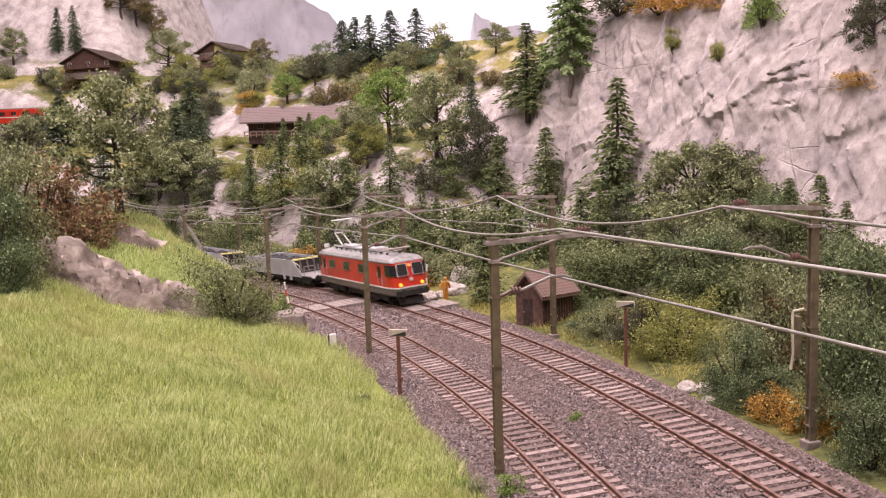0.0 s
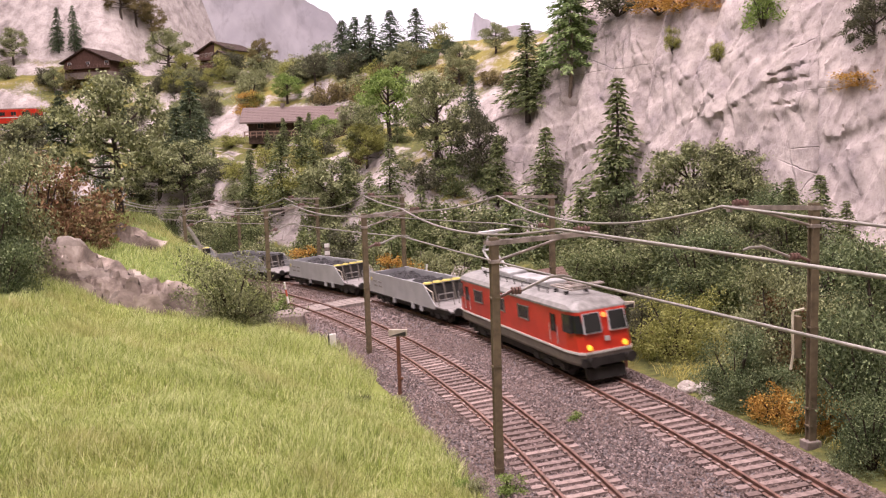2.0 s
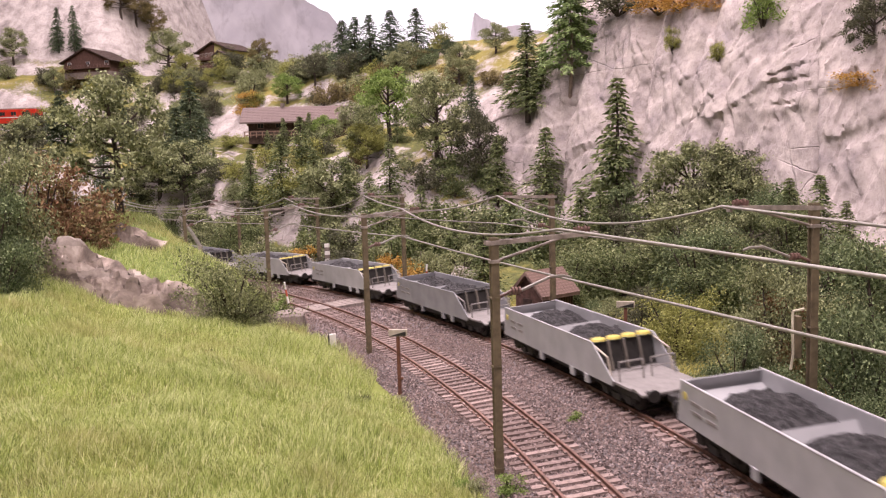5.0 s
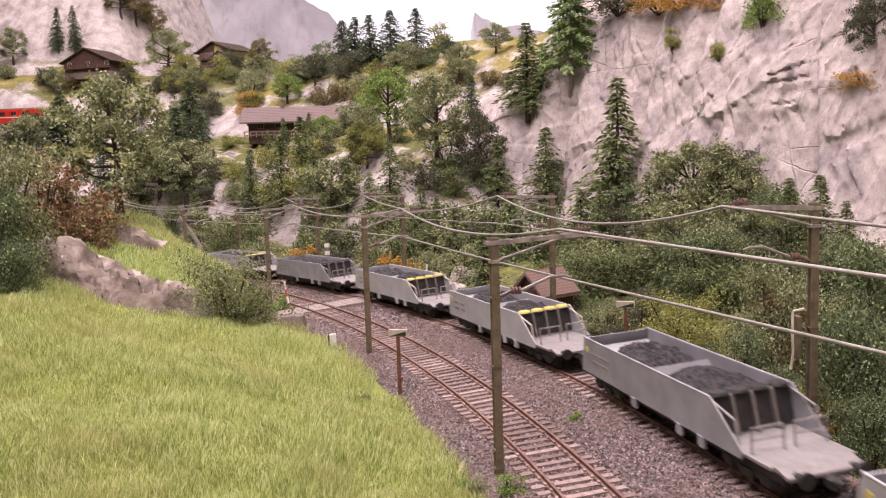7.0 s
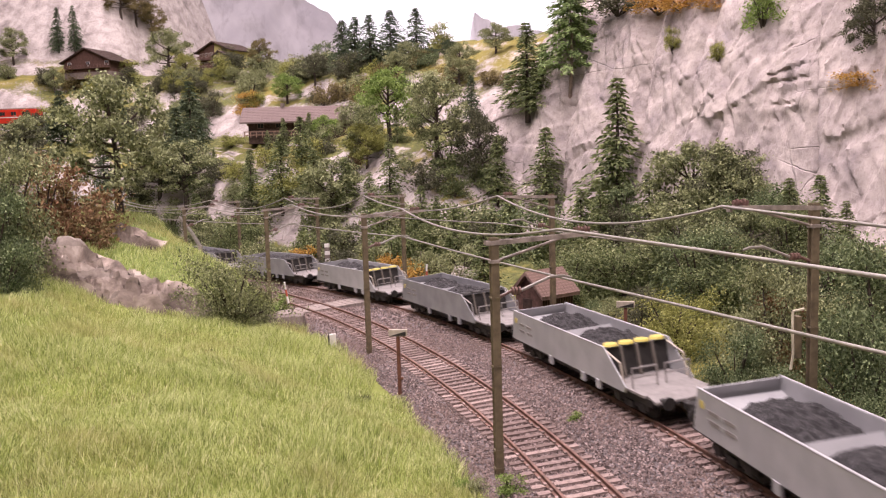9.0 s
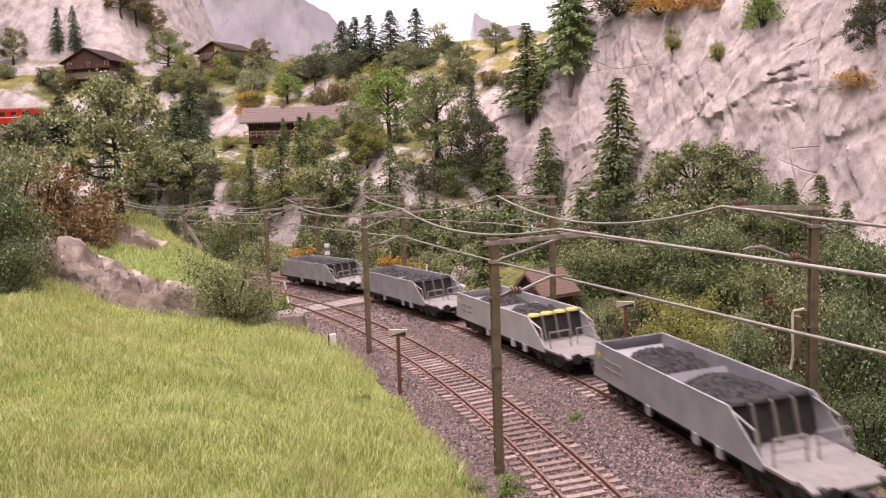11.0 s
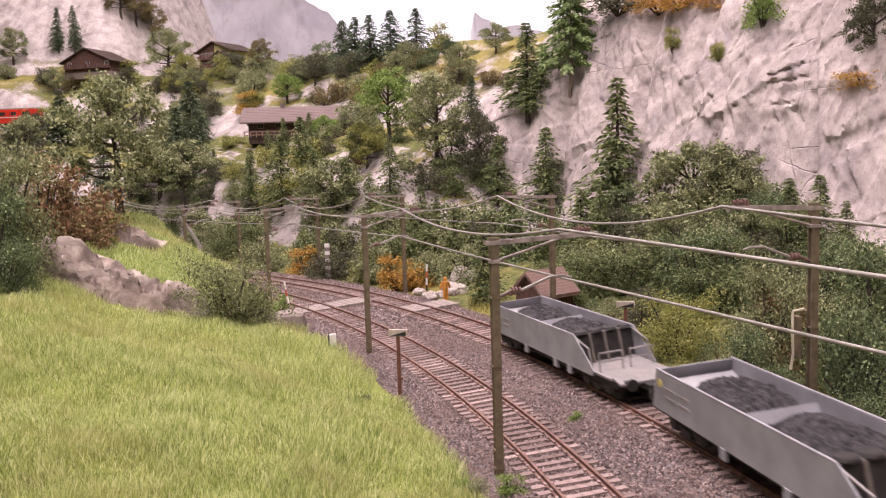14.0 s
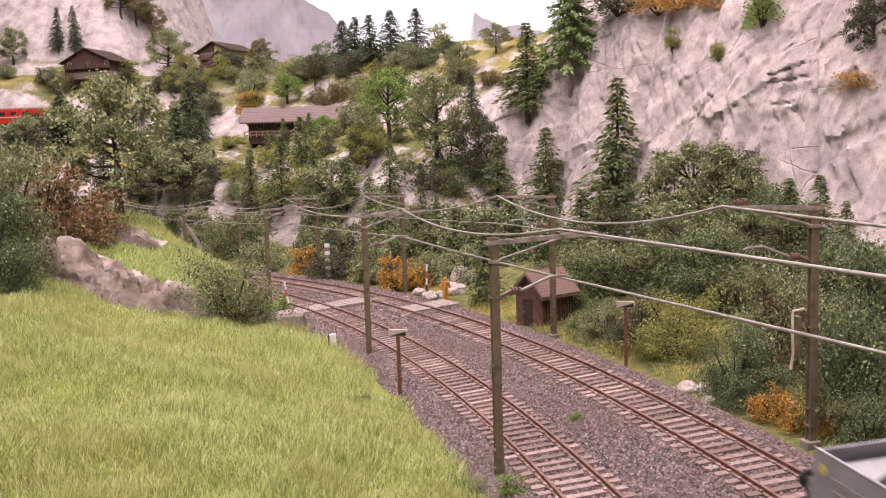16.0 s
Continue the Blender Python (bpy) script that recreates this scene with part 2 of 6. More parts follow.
def outside(deg, rho):
    """The height of the layout outside the tracks."""
    x, y = polar(deg, rho)
    k, a = smooth(32.0, 37.5, deg), smooth(74.0, 77.5, deg)
    z = interp(CLIFF, rho) * (1 - k) + interp(TERRACE, rho) * k * (1 - a) + interp(ALP, rho) * a
    z += bed(x) * (1 - smooth(4, 20, rho))
    w = smooth(7, 16, rho)
    z += w * 1.6 * nz(x, y, 3.1, 0.07, 4) + w * 0.5 * nz(x, y, 7.7, 0.3, 3)
    return z


# cracks on the cliff face: angle and height of both ends, depth
CRACKS = [(23.1, 17.2, 21.65, 18.0, 0.9), (22.71, 16.6, 21.33, 16.9, 0.7), (22.79, 14.7, 21.83, 15.0, 0.8), (26.66, 19.4, 25.77, 17.5, 0.5), (25.51, 18.2, 24.77, 14.0, 0.5),
          (24.9, 16.3, 24.33, 14.8, 0.6), (23.23, 21.5, 22.92, 18.5, 0.35), (22.83, 19.1, 22.2, 19.9, 0.6), (27.58, 16.2, 27.68, 21.7, 0.6), (20.43, 12.4, 20.24, 12.9, 0.5),
          (24.33, 14.8, 22.69, 15.0, 0.3), (29.37, 25.5, 28.26, 18.7, 0.9), (32.96, 20.1, 33.08, 7.7, 0.6)]


def hillside_mesh():
    us = [-25 + 0.8 * i for i in range(50)] + [15.0 + 0.046 * i for i in range(500)] + [38.0 + 0.33 * i for i in range(205)]
    vs = [2.6 + 0.8 * i for i in range(28)] + [25.0 + 0.0615 * i for i in range(150)] + [34.2 + 1.0 * i for i in range(60)] + [95 + 2.0 * i for i in range(28)]

    def fn(u, v):
        x, y = polar(u, v)
        z = outside(u, v)
        # slabs and clefts of the plastered cliff, pushed in and out along the slope
        k = smooth(8, 15, v) * (1 - 0.55 * smooth(34, 40, v))
        t = radians(u)
        al = u * 2.95 + 2.2 * nz(u, z, 1.0, 0.08, 2)
        fine = nz(x, y, z, 0.33, 4)
        d = k * (0.7 * nz(al, z * 0.5, 6, 0.06, 2) + 0.10 * fine + 0.07 * nz(x, y, z, 1.3, 3))
        # tilted slabs split by cracks, large ones and shards
        for ln, wd, ang, amp, seed in ((0.045, 0.13, 80, 0.75, 3.3), (0.09, 0.36, -24, 0.26, 8.1), (0.16, 0.62, 100, 0.34, 5.2), (0.30, 1.1, 62, 0.16, 1.7)):
            ca, sa = math.cos(radians(ang)), math.sin(radians(ang))
            q = Vector(((al * ca + z * sa) * ln + 0.10 * nz(x, y, z, 0.15, 2), (z * ca - al * sa) * wd + 0.04 * fine, seed))
            dist, cent = noise.voronoi(q)
            r1 = noise.cell(cent[0] * 17.3)
            r2, r3 = noise.cell(cent[0] * 31.7 + Vector((5, 1, 2))), noise.cell(cent[0] * 47.1 + Vector((2, 9, 4)))
            o = q - cent[0]
            edge = smooth(0.0, 0.07, dist[1] - dist[0])
            d += k * amp * edge * (0.55 * r1 + 0.9 * r2 * o.x + 0.9 * r3 * o.y)
        # the bulging slab beside the last cleft, and carved cracks
        d -= k * 1.1 * (1 - smooth(20.45, 20.7, u - 0.0736 * (z - 5.6)))
        if k > 0.3 and 18 < u < 37:
            for u0, z0, u1, z1, dp in CRACKS:
                eu, ez = (u1 - u0) * 3.4, z1 - z0
                pu, pz = (u - u0) * 3.4, z - z0
                f = max(0.0, min(1.0, (pu * eu + pz * ez) / (eu * eu + ez * ez)))
                q2 = (pu - f * eu) ** 2 + (pz - f * ez) ** 2
                if q2 < 1.0:
                    d += 0.5 * dp * math.exp(-q2 / 0.022) * (0.35 + 0.65 * math.sin(math.pi * min(1, 0.12 + f))) - 0.3 * dp * math.exp(-q2 / 0.4)
        # three upright clefts
        for c, w, dp in ((28.1, 0.24, 1.7), (31.3, 0.28, 1.8), (33.2, 0.14, 0.9), (25.6, 0.08, 0.4)):
            e = (u - c - 0.35 * noise.noise(Vector((z * 0.12, c, 0))) - 0.012 * (z - 12)) / w
            d += k * dp * (math.exp(-e * e) if e < 0 else math.exp(-0.25 * e * e))
        return (x + d * math.cos(t), y + d * math.sin(t), z + 0.25 * k * fine)

    return tagged(grid_mesh("ground", us, vs, fn, M_SLOPE), kind="structure", label="plastered mountainside with pale rock cliffs and flock turf terraces")


ground_ob = hillside_mesh()
ground_ob.data.set_sharp_from_angle(angle=radians(40))


def on_cliff(x, y, z):
    d, r = unpolar(x, y)
    return d < 37.2 and 23.5 + 1.5 * noise.noise(Vector((x * 0.3, y * 0.3, 0))) < r < 39


second_material(ground_ob, M_FACE, on_cliff)


# ---- the meadow inside the curve
def inside(x, y):
    """How far a place lies inside the foot of the meadow."""
    return ARC_A[2] - 3.0 - math.hypot(x - ARC_A[0], y - ARC_A[1])


def meadow(x, y):
    d = inside(x, y)
    z = bed(x) - 0.75 + 0.30 * max(d, -3) - 0.004 * max(0, d) ** 2
    z += 2.6 * smooth(11, 20, d) * smooth(34, 50, y)
    # rounded tumps
    z += smooth(0, 4, d) * (0.95 * nz(x, y, 0, 0.11, 2) + 0.40 * nz(x, y, 2, 0.35, 2))
    return z


M_TURF, _nt, _b = nodes_of("meadow_soil", 0.95, 0.1)
_n = noise_node(_nt, 0.5, 6)
_f = noise_node(_nt, 6, 4)
_c = ramp(_nt, _n.outputs["Fac"], [(0.35, (0.19, 0.17, 0.06)), (0.5, (0.22, 0.26, 0.07)), (0.65, (0.30, 0.33, 0.10))])
_nt.links.new(mixc(_nt, 0.5, _c, ramp(_nt, _f.outputs["Fac"], [(0.3, (0.4, 0.4, 0.4)), (0.6, (1, 1, 1))]), "MULTIPLY"), _b.inputs["Base Color"])
bump(_nt, _b, _f.outputs["Fac"], 0.8, 0.15)

meadow_ob = grid_mesh("meadow_ground", [-70 + 0.7 * i for i in range(112)], [-12 + 0.8 * i for i in range(120)],
                      lambda x, y: (x, y, meadow(x, y) if inside(x, y) > -0.6 else bed(x) - 0.75 + 0.9 * (inside(x, y) + 0.4)), M_TURF)
tagged(meadow_ob, "sloping meadow soil under green static grass", "meadow", kind="structure")


# ---- rock knoll at the far end of the meadow
FOOT_Z = [(-75, 5.0), (-28, 4.6), (-24.5, 3.3), (-21.5, 1.7), (-18, 0.5), (-15.5, -1.2), (-13, -3.0)]
ROCK_Z = [(-75, 6.4), (-29, 6.1), (-25.7, 5.1), (-22.2, 3.8), (-18.3, 1.9), (-15.5, -0.6), (-13, -3.0)]
CREST_Z = [(-75, 7.6), (-32, 7.4), (-28, 7.0), (-25, 6.3), (-22, 5.0), (-18, 2.4), (-15.5, -0.4), (-13, -3.0)]


def knoll_foot(x):
    return 60.6 + 0.6 * noise.noise(Vector((x * 0.3, 0, 4)))


def lens(x, y):
    """The bare step below the grassy cap."""
    return smooth(-28.2, -27.2, x) * (1 - smooth(-23.2, -22.2, x)) * smooth(69.6, 70.0, y) * (1 - smooth(71.4, 71.9, y))


def bare_rock(x, y):
    """Where the knoll shows its rock: the front face and a step above."""
    n = noise.noise(Vector((x * 0.4 + y * 0.1, y * 0.3, 7)))
    return y < knoll_foot(x) + 3.3 + 0.9 * n or lens(x, y) > 0.3 + 0.3 * n


def knoll(x, y):
    f = knoll_foot(x)
    zf, zr, zc = interp(FOOT_Z, x), interp(ROCK_Z, x), interp(CREST_Z, x)
    step = 1.0 * smooth(-28.5, -27.0, x) * (1 - smooth(-23.4, -22.0, x))
    z = zf - 3.0 * (1 - smooth(f - 2.0, f + 0.3, y)) + (zr - zf) * smooth(f, f + 2.8, y)
    z += (zc - zr - step) * smooth(f + 2.8, 72, y) + step * smooth(70.0, 71.0, y)
    back = 72.5 + 8.5 * smooth(-22.0, -28.0, x)
    z -= (zc + 2.6) * smooth(back, back + 11, y)
    face = max(1 - smooth(f + 2.6, f + 4.0, y), lens(x, y))
    st = nz(x * 0.8 + y * 0.5, z * 2, 1.5, 0.22, 4)
    q = Vector((x * 0.42 + z * 0.3, z * 1.1 + x * 0.55 + y * 0.35 + 0.12 * st, 2.0))
    dist, cent = noise.voronoi(q)
    o = q - cent[0]
    slab = 0.7 * noise.cell(cent[0] * 17.3) + 0.8 * o.y - 0.75 * (1 - smooth(0, 0.10, dist[1] - dist[0]))
    return z + face * (0.3 * st + 1.35 * slab + 0.16 * nz(x, y, z, 1.4, 3)) + (1 - face) * 0.22 * st


def knoll_material(name, turf):
    m, nt, b = nodes_of(name, 0.9, 0.15)
    a = noise_node(nt, 0.55, 9, 0.62, 0.4)
    t = noise_node(nt, 2.5, 4)
    st = ramp(nt, a.outputs["Fac"], [(0.34, (0.13, 0.104, 0.086)), (0.48, (0.28, 0.225, 0.19)), (0.64, (0.50, 0.425, 0.37))])
    tu = ramp(nt, t.outputs["Fac"], [(0.3, (0.10, 0.14, 0.035)), (0.65, (0.21, 0.26, 0.075))])
    nt.links.new(tu if turf else mixc(nt, 1.0, st, chips_of(nt, 0.5, (0.9, 0.9, 2.2), (0.2, -0.5, 0.3), 0.62), "MULTIPLY"), b.inputs["Base Color"])
    bump(nt, b, mixc(nt, 0.5, a.outputs["Color"], chips_of(nt, 0.5, (0.9, 0.9, 2.2), (0.2, -0.5, 0.3), 0.0)), 1.0, 0.5)
    return m


M_KNOLL = knoll_material("knoll_turf", True)
M_KROCK = knoll_material("knoll_rock", False)


def rock_knoll():
    root = thing("rock_knoll", Matrix.Identity(4), "brown layered rock knoll with a grassy top beside the meadow", "rock")
    us = [-75 + 1.0 * i for i in range(40)] + [-35 + 0.2 * i for i in range(115)]
    vs = [56 + 0.2 * i for i in range(100)] + [76 + 0.8 * i for i in range(38)]
    co = np.array([(x, y, knoll(x, y)) for y in vs for x in us])
    n = len(us)
    fc = np.array([(j * n + i, j * n + i + 1, (j + 1) * n + i + 1, (j + 1) * n + i) for j in range(len(vs) - 1) for i in range(n - 1)])
    mid = co[fc].mean(1)
    rocky = np.array([bare_rock(x, y) for x, y, _ in mid])
    for name, pick, mat, label in (("turf", ~rocky, M_KNOLL, "green turf cap"), ("rock_face", rocky, M_KROCK, "bare brown rock face")):
        used, at = np.unique(fc[pick], return_inverse=True)
        ob = from_arrays(name, co[used], at.reshape(-1, 4), mat, root, label, True)
        ob.data.set_sharp_from_angle(angle=radians(24))


rock_knoll()


# ---- ballast bed: soil sheet with shoulders, stones on it
def bed_height(off):
    """Height of the ballast against the rail heads, by the distance outwards from the inner track's middle."""
    z = -0.275
    z -= 0.10 * smooth(1.7, 2.6, off) * (1 - smooth(3.4, 4.3, off))
    z -= 1.0 * smooth(-2.2, -4.6, off) if off < -2.2 else 0
    z -= 0.9 * smooth(8.0, 10.2, off)
    return z


def ballast_mesh():
    ds = [-22 + 0.4 * i for i in range(260)]
    os_ = [-4.6 + 0.25 * i for i in range(61)]
    return grid_mesh("trackbed", ds, os_, lambda d, o: on_arc(ARC_A, d, o, bed_height(o) - 0.05 + 0.05 * nz(d * 2.9, o, 0, 1.5, 2)), M_BALLAST)


tagged(ballast_mesh(), "purple-brown gravel trackbed under both tracks", "trackbed", kind="structure")


def scatter_stones(name, count, deg_lo, deg_hi, size, seed, mat, label):
    rng = np.random.default_rng(seed)
    d = np.radians(rng.uniform(deg_lo, deg_hi, count))
    o = rng.uniform(-4.5, 10.2, count)
    r = ARC_A[2] + o
    x, y = ARC_A[0] + r * np.cos(d), ARC_A[1] + r * np.sin(d)
    base = np.array([[1, 0, 0], [0, 1, 0], [-1, 0, 0], [0, -1, 0], [0, 0, 0.75], [0, 0, -0.6]])
    s = rng.uniform(0.55, 1.25, count) * size
    v = base[None] * rng.uniform(0.6, 1.25, (count, 6, 1)) + rng.normal(0, 0.16, (count, 6, 3))
    v *= s[:, None, None]
    a = rng.uniform(0, 6.28, count)
    ca, sa = np.cos(a)[:, None], np.sin(a)[:, None]
    tilt = rng.uniform(-0.6, 0.6, count)[:, None]
    vx, vy, vz = v[:, :, 0], v[:, :, 1], v[:, :, 2]
    vz2 = vz + tilt * vx
    px_, py_ = vx * ca - vy * sa, vx * sa + vy * ca
    zb = np.array([bed_height(q) for q in o]) + rng.uniform(-0.03, 0.035, count)
    z = LEAN * np.clip(x, -26, 26) + zb
    co = np.stack([px_ + x[:, None], py_ + y[:, None], vz2 + z[:, None]], -1).reshape(-1, 3)
    tri = np.array([[0, 1, 4], [1, 2, 4], [2, 3, 4], [3, 0, 4]])
    fc = (tri[None] + 6 * np.arange(count)[:, None, None]).reshape(-1, 3)
    return tagged(from_arrays(name, co, fc, mat), label, "gravel", kind="stuff")


M_STONE, _nt, _b = nodes_of("ballast_stone", 0.85, 0.25)
_c = ramp(_nt, island(_nt), [(0.0, (0.055, 0.04, 0.037)), (0.35, (0.145, 0.108, 0.10)), (0.75, (0.25, 0.19, 0.175)), (1.0, (0.44, 0.35, 0.325))])
_n = noise_node(_nt, 0.12, 3)
_nt.links.new(mixc(_nt, ramp(_nt, _n.outputs["Fac"], [(0.4, (0, 0, 0)), (0.62, (0.6, 0.6, 0.6))]), _c, (0.19, 0.135, 0.115)), _b.inputs["Base Color"])
scatter_stones("ballast_stones", 115000, 4, 22, 0.062, 4, M_STONE, "loose purple-brown ballast gravel")
scatter_stones("ballast_stones", 34000, 22, 42, 0.10, 5, M_STONE, "loose purple-brown ballast gravel")


# ---- tracks
M_RAILSIDE = painted("rusty_rail", (0.19, 0.10, 0.075), 0.65, 0.4, 0.25)
M_SLEEPER, _nt, _b = nodes_of("weathered_sleeper", 0.85, 0.2)
_w = noise_node(_nt, 5, 6)
_oi = _nt.nodes.new("ShaderNodeObjectInfo")
_c = ramp(_nt, _oi.outputs["Random"], [(0, (0.18, 0.13, 0.115)), (0.5, (0.27, 0.20, 0.18)), (1, (0.38, 0.29, 0.26))])
_nt.links.new(mixc(_nt, 0.6, _c, ramp(_nt, _w.outputs["Fac"], [(0.3, (0.35, 0.33, 0.32)), (0.6, (1, 1, 1))]), "MULTIPLY"), _b.inputs["Base Color"])
bump(_nt, _b, _w.outputs["Fac"], 0.4, 0.03)


def sleeper_mesh():
    bm = bmesh.new()
    box(bm, -0.15, -1.5, -0.42, 0.15, 1.5, -0.20)
    for y in (-0.86, 0.86):
        for k in (-0.12, 0.12):
            box(bm, -0.09, y + k - 0.055, -0.2, 0.09, y + k + 0.055, -0.13)
    for v in bm.verts:
        v.co *= K
    me = bpy.data.meshes.new("sleeper")
    bm.to_mesh(me)
    bm.free()
    me.materials.append(M_SLEEPER)
    return me


def rail_mesh(arc, side, parent):
    prof = [(-0.11, -0.21), (-0.11, -0.19), (-0.025, -0.16), (-0.025, -0.07), (-0.05, -0.05), (-0.05, -0.008), (-0.03, 0.0),
            (0.03, 0.0), (0.05, -0.008), (0.05, -0.05), (0.025, -0.07), (0.025, -0.16), (0.11, -0.19), (0.11, -0.21)]
    ds = [-22 + 0.5 * i for i in range(190)]
    return grid_mesh("rail", ds, prof, lambda d, q: on_arc(arc, d, side * 0.88 + q[0], q[1]), M_RAILSIDE, parent, smooth=False)


def track(arc, label):
    root = thing("railway_track", Matrix.Identity(4), label, "track", "tracks")
    for s in (-1, 1):
        rail_mesh(arc, s, root)
    me = sleeper_mesh()
    rng = random.Random(7)
    step = math.degrees(0.655 / arc[2])
    d = 1.5
    while d < 42:
        ob = new("sleeper", me)
        ob.parent = root
        ob.matrix_basis = rail_pose(arc, d + rng.uniform(-0.012, 0.012)) @ pose(0, rng.uniform(-0.0004, 0.0004), rng.uniform(-0.0002, 0.0001), 0, 0, rng.uniform(-1.2, 1.2))
        d += step
    return root


track(ARC_A, "inner railway track with rusty rails and pale wooden sleepers")
track(ARC_B, "outer railway track with rusty rails and pale wooden sleepers")


# ---- plants
def grow_leaves(rng, centres, spread, count, size, slim=0.6, droop=0.0, outward=None):
    """Small bent leaves round the given centres; returns corners and quads."""
    c = np.asarray(centres)
    k = rng.integers(0, len(c), count)
    p = c[k] + rng.normal(0, 1, (count, 3)) * np.asarray(spread)
    u = rng.normal(0, 1, (count, 3))
    u[:, 2] -= droop
    u /= np.linalg.norm(u, axis=1)[:, None]
    w = np.cross(u, rng.normal(0, 1, (count, 3)))
    w /= np.linalg.norm(w, axis=1)[:, None]
    s = size * rng.uniform(0.6, 1.35, count)[:, None]
    n = np.cross(u, w) * s * 0.18
    co = np.stack([p - u * s, p + w * s * slim + n, p + u * s, p - w * s * slim + n], 1).reshape(-1, 3)
    return co, np.arange(count * 4).reshape(-1, 4)


def limb(bm, pts, r0, r1, seg=6):
    n = len(pts) - 1
    for i in range(n):
        a, b = r0 + (r1 - r0) * i / n, r0 + (r1 - r0) * (i + 1) / n
        rod(bm, pts[i], pts[i + 1], a, b, seg, caps=(i == n - 1))


def bark(name, col):
    m, nt, b = nodes_of(name, 0.9, 0.2)
    a = noise_node(nt, 3, 6)
    nt.links.new(ramp(nt, a.outputs["Fac"], [(0.3, tuple(v * 0.5 for v in col)), (0.65, col)]), b.inputs["Base Color"])
    bump(nt, b, a.outputs["Fac"], 0.7, 0.08)
    return m


M_BARK = bark("dark_bark", (0.085, 0.065, 0.055))
M_BARKP = bark("pale_bark", (0.30, 0.23, 0.19))
LEAF = {
    "spruce": leafy("spruce_needles", [(0, (0.022, 0.036, 0.014)), (0.45, (0.092, 0.122, 0.045)), (0.8, (0.20, 0.235, 0.09)), (1, (0.30, 0.34, 0.16))]),
    "pine": leafy("pine_needles", [(0, (0.025, 0.042, 0.024)), (0.6, (0.062, 0.09, 0.048)), (1, (0.15, 0.185, 0.10))]),
    "larch": leafy("larch_needles", [(0, (0.06, 0.10, 0.035)), (0.5, (0.17, 0.25, 0.085)), (1, (0.34, 0.43, 0.18))]),
    "olive": leafy("olive_leaves", [(0, (0.035, 0.043, 0.018)), (0.4, (0.115, 0.135, 0.055)), (0.78, (0.26, 0.285, 0.13)), (1, (0.46, 0.49, 0.27))]),
    "leaf": leafy("bush_leaves", [(0, (0.016, 0.028, 0.013)), (0.45, (0.058, 0.09, 0.035)), (0.8, (0.14, 0.19, 0.08)), (1, (0.33, 0.39, 0.20))]),
    "dark": leafy("dark_leaves", [(0, (0.022, 0.026, 0.014)), (0.5, (0.065, 0.07, 0.037)), (1, (0.18, 0.18, 0.11))]),
    "fresh": leafy("fresh_leaves", [(0, (0.06, 0.10, 0.02)), (0.5, (0.16, 0.25, 0.05)), (1, (0.32, 0.43, 0.13))]),
    "lime": leafy("lime_leaves", [(0, (0.09, 0.10, 0.02)), (0.5, (0.21, 0.225, 0.055)), (1, (0.40, 0.40, 0.13))]),
    "rust": leafy("rust_leaves", [(0, (0.10, 0.04, 0.025)), (0.5, (0.24, 0.115, 0.065)), (0.8, (0.36, 0.22, 0.12)), (1, (0.24, 0.24, 0.10))]),
    "orange": leafy("orange_leaves", [(0, (0.20, 0.09, 0.02)), (0.5, (0.42, 0.22, 0.045)), (1, (0.60, 0.40, 0.10))]),
    "brown": leafy("brown_leaves", [(0, (0.07, 0.05, 0.02)), (0.5, (0.15, 0.115, 0.05)), (1, (0.26, 0.22, 0.09))]),
}
TONE = {"leaf": "mid-green", "spruce": "dark green", "pine": "blackish green", "larch": "light green", "olive": "grey-green", "dark": "dark olive", "fresh": "fresh green",
        "lime": "yellow-green", "rust": "reddish brown", "orange": "orange autumn", "brown": "brown-green"}
SITE = {"slope": "on the rocky slope", "verge": "beside the outer track", "ridge": "on the skyline ridge", "meadow": "at the edge of the meadow", "cliff": "on the pale cliff"}


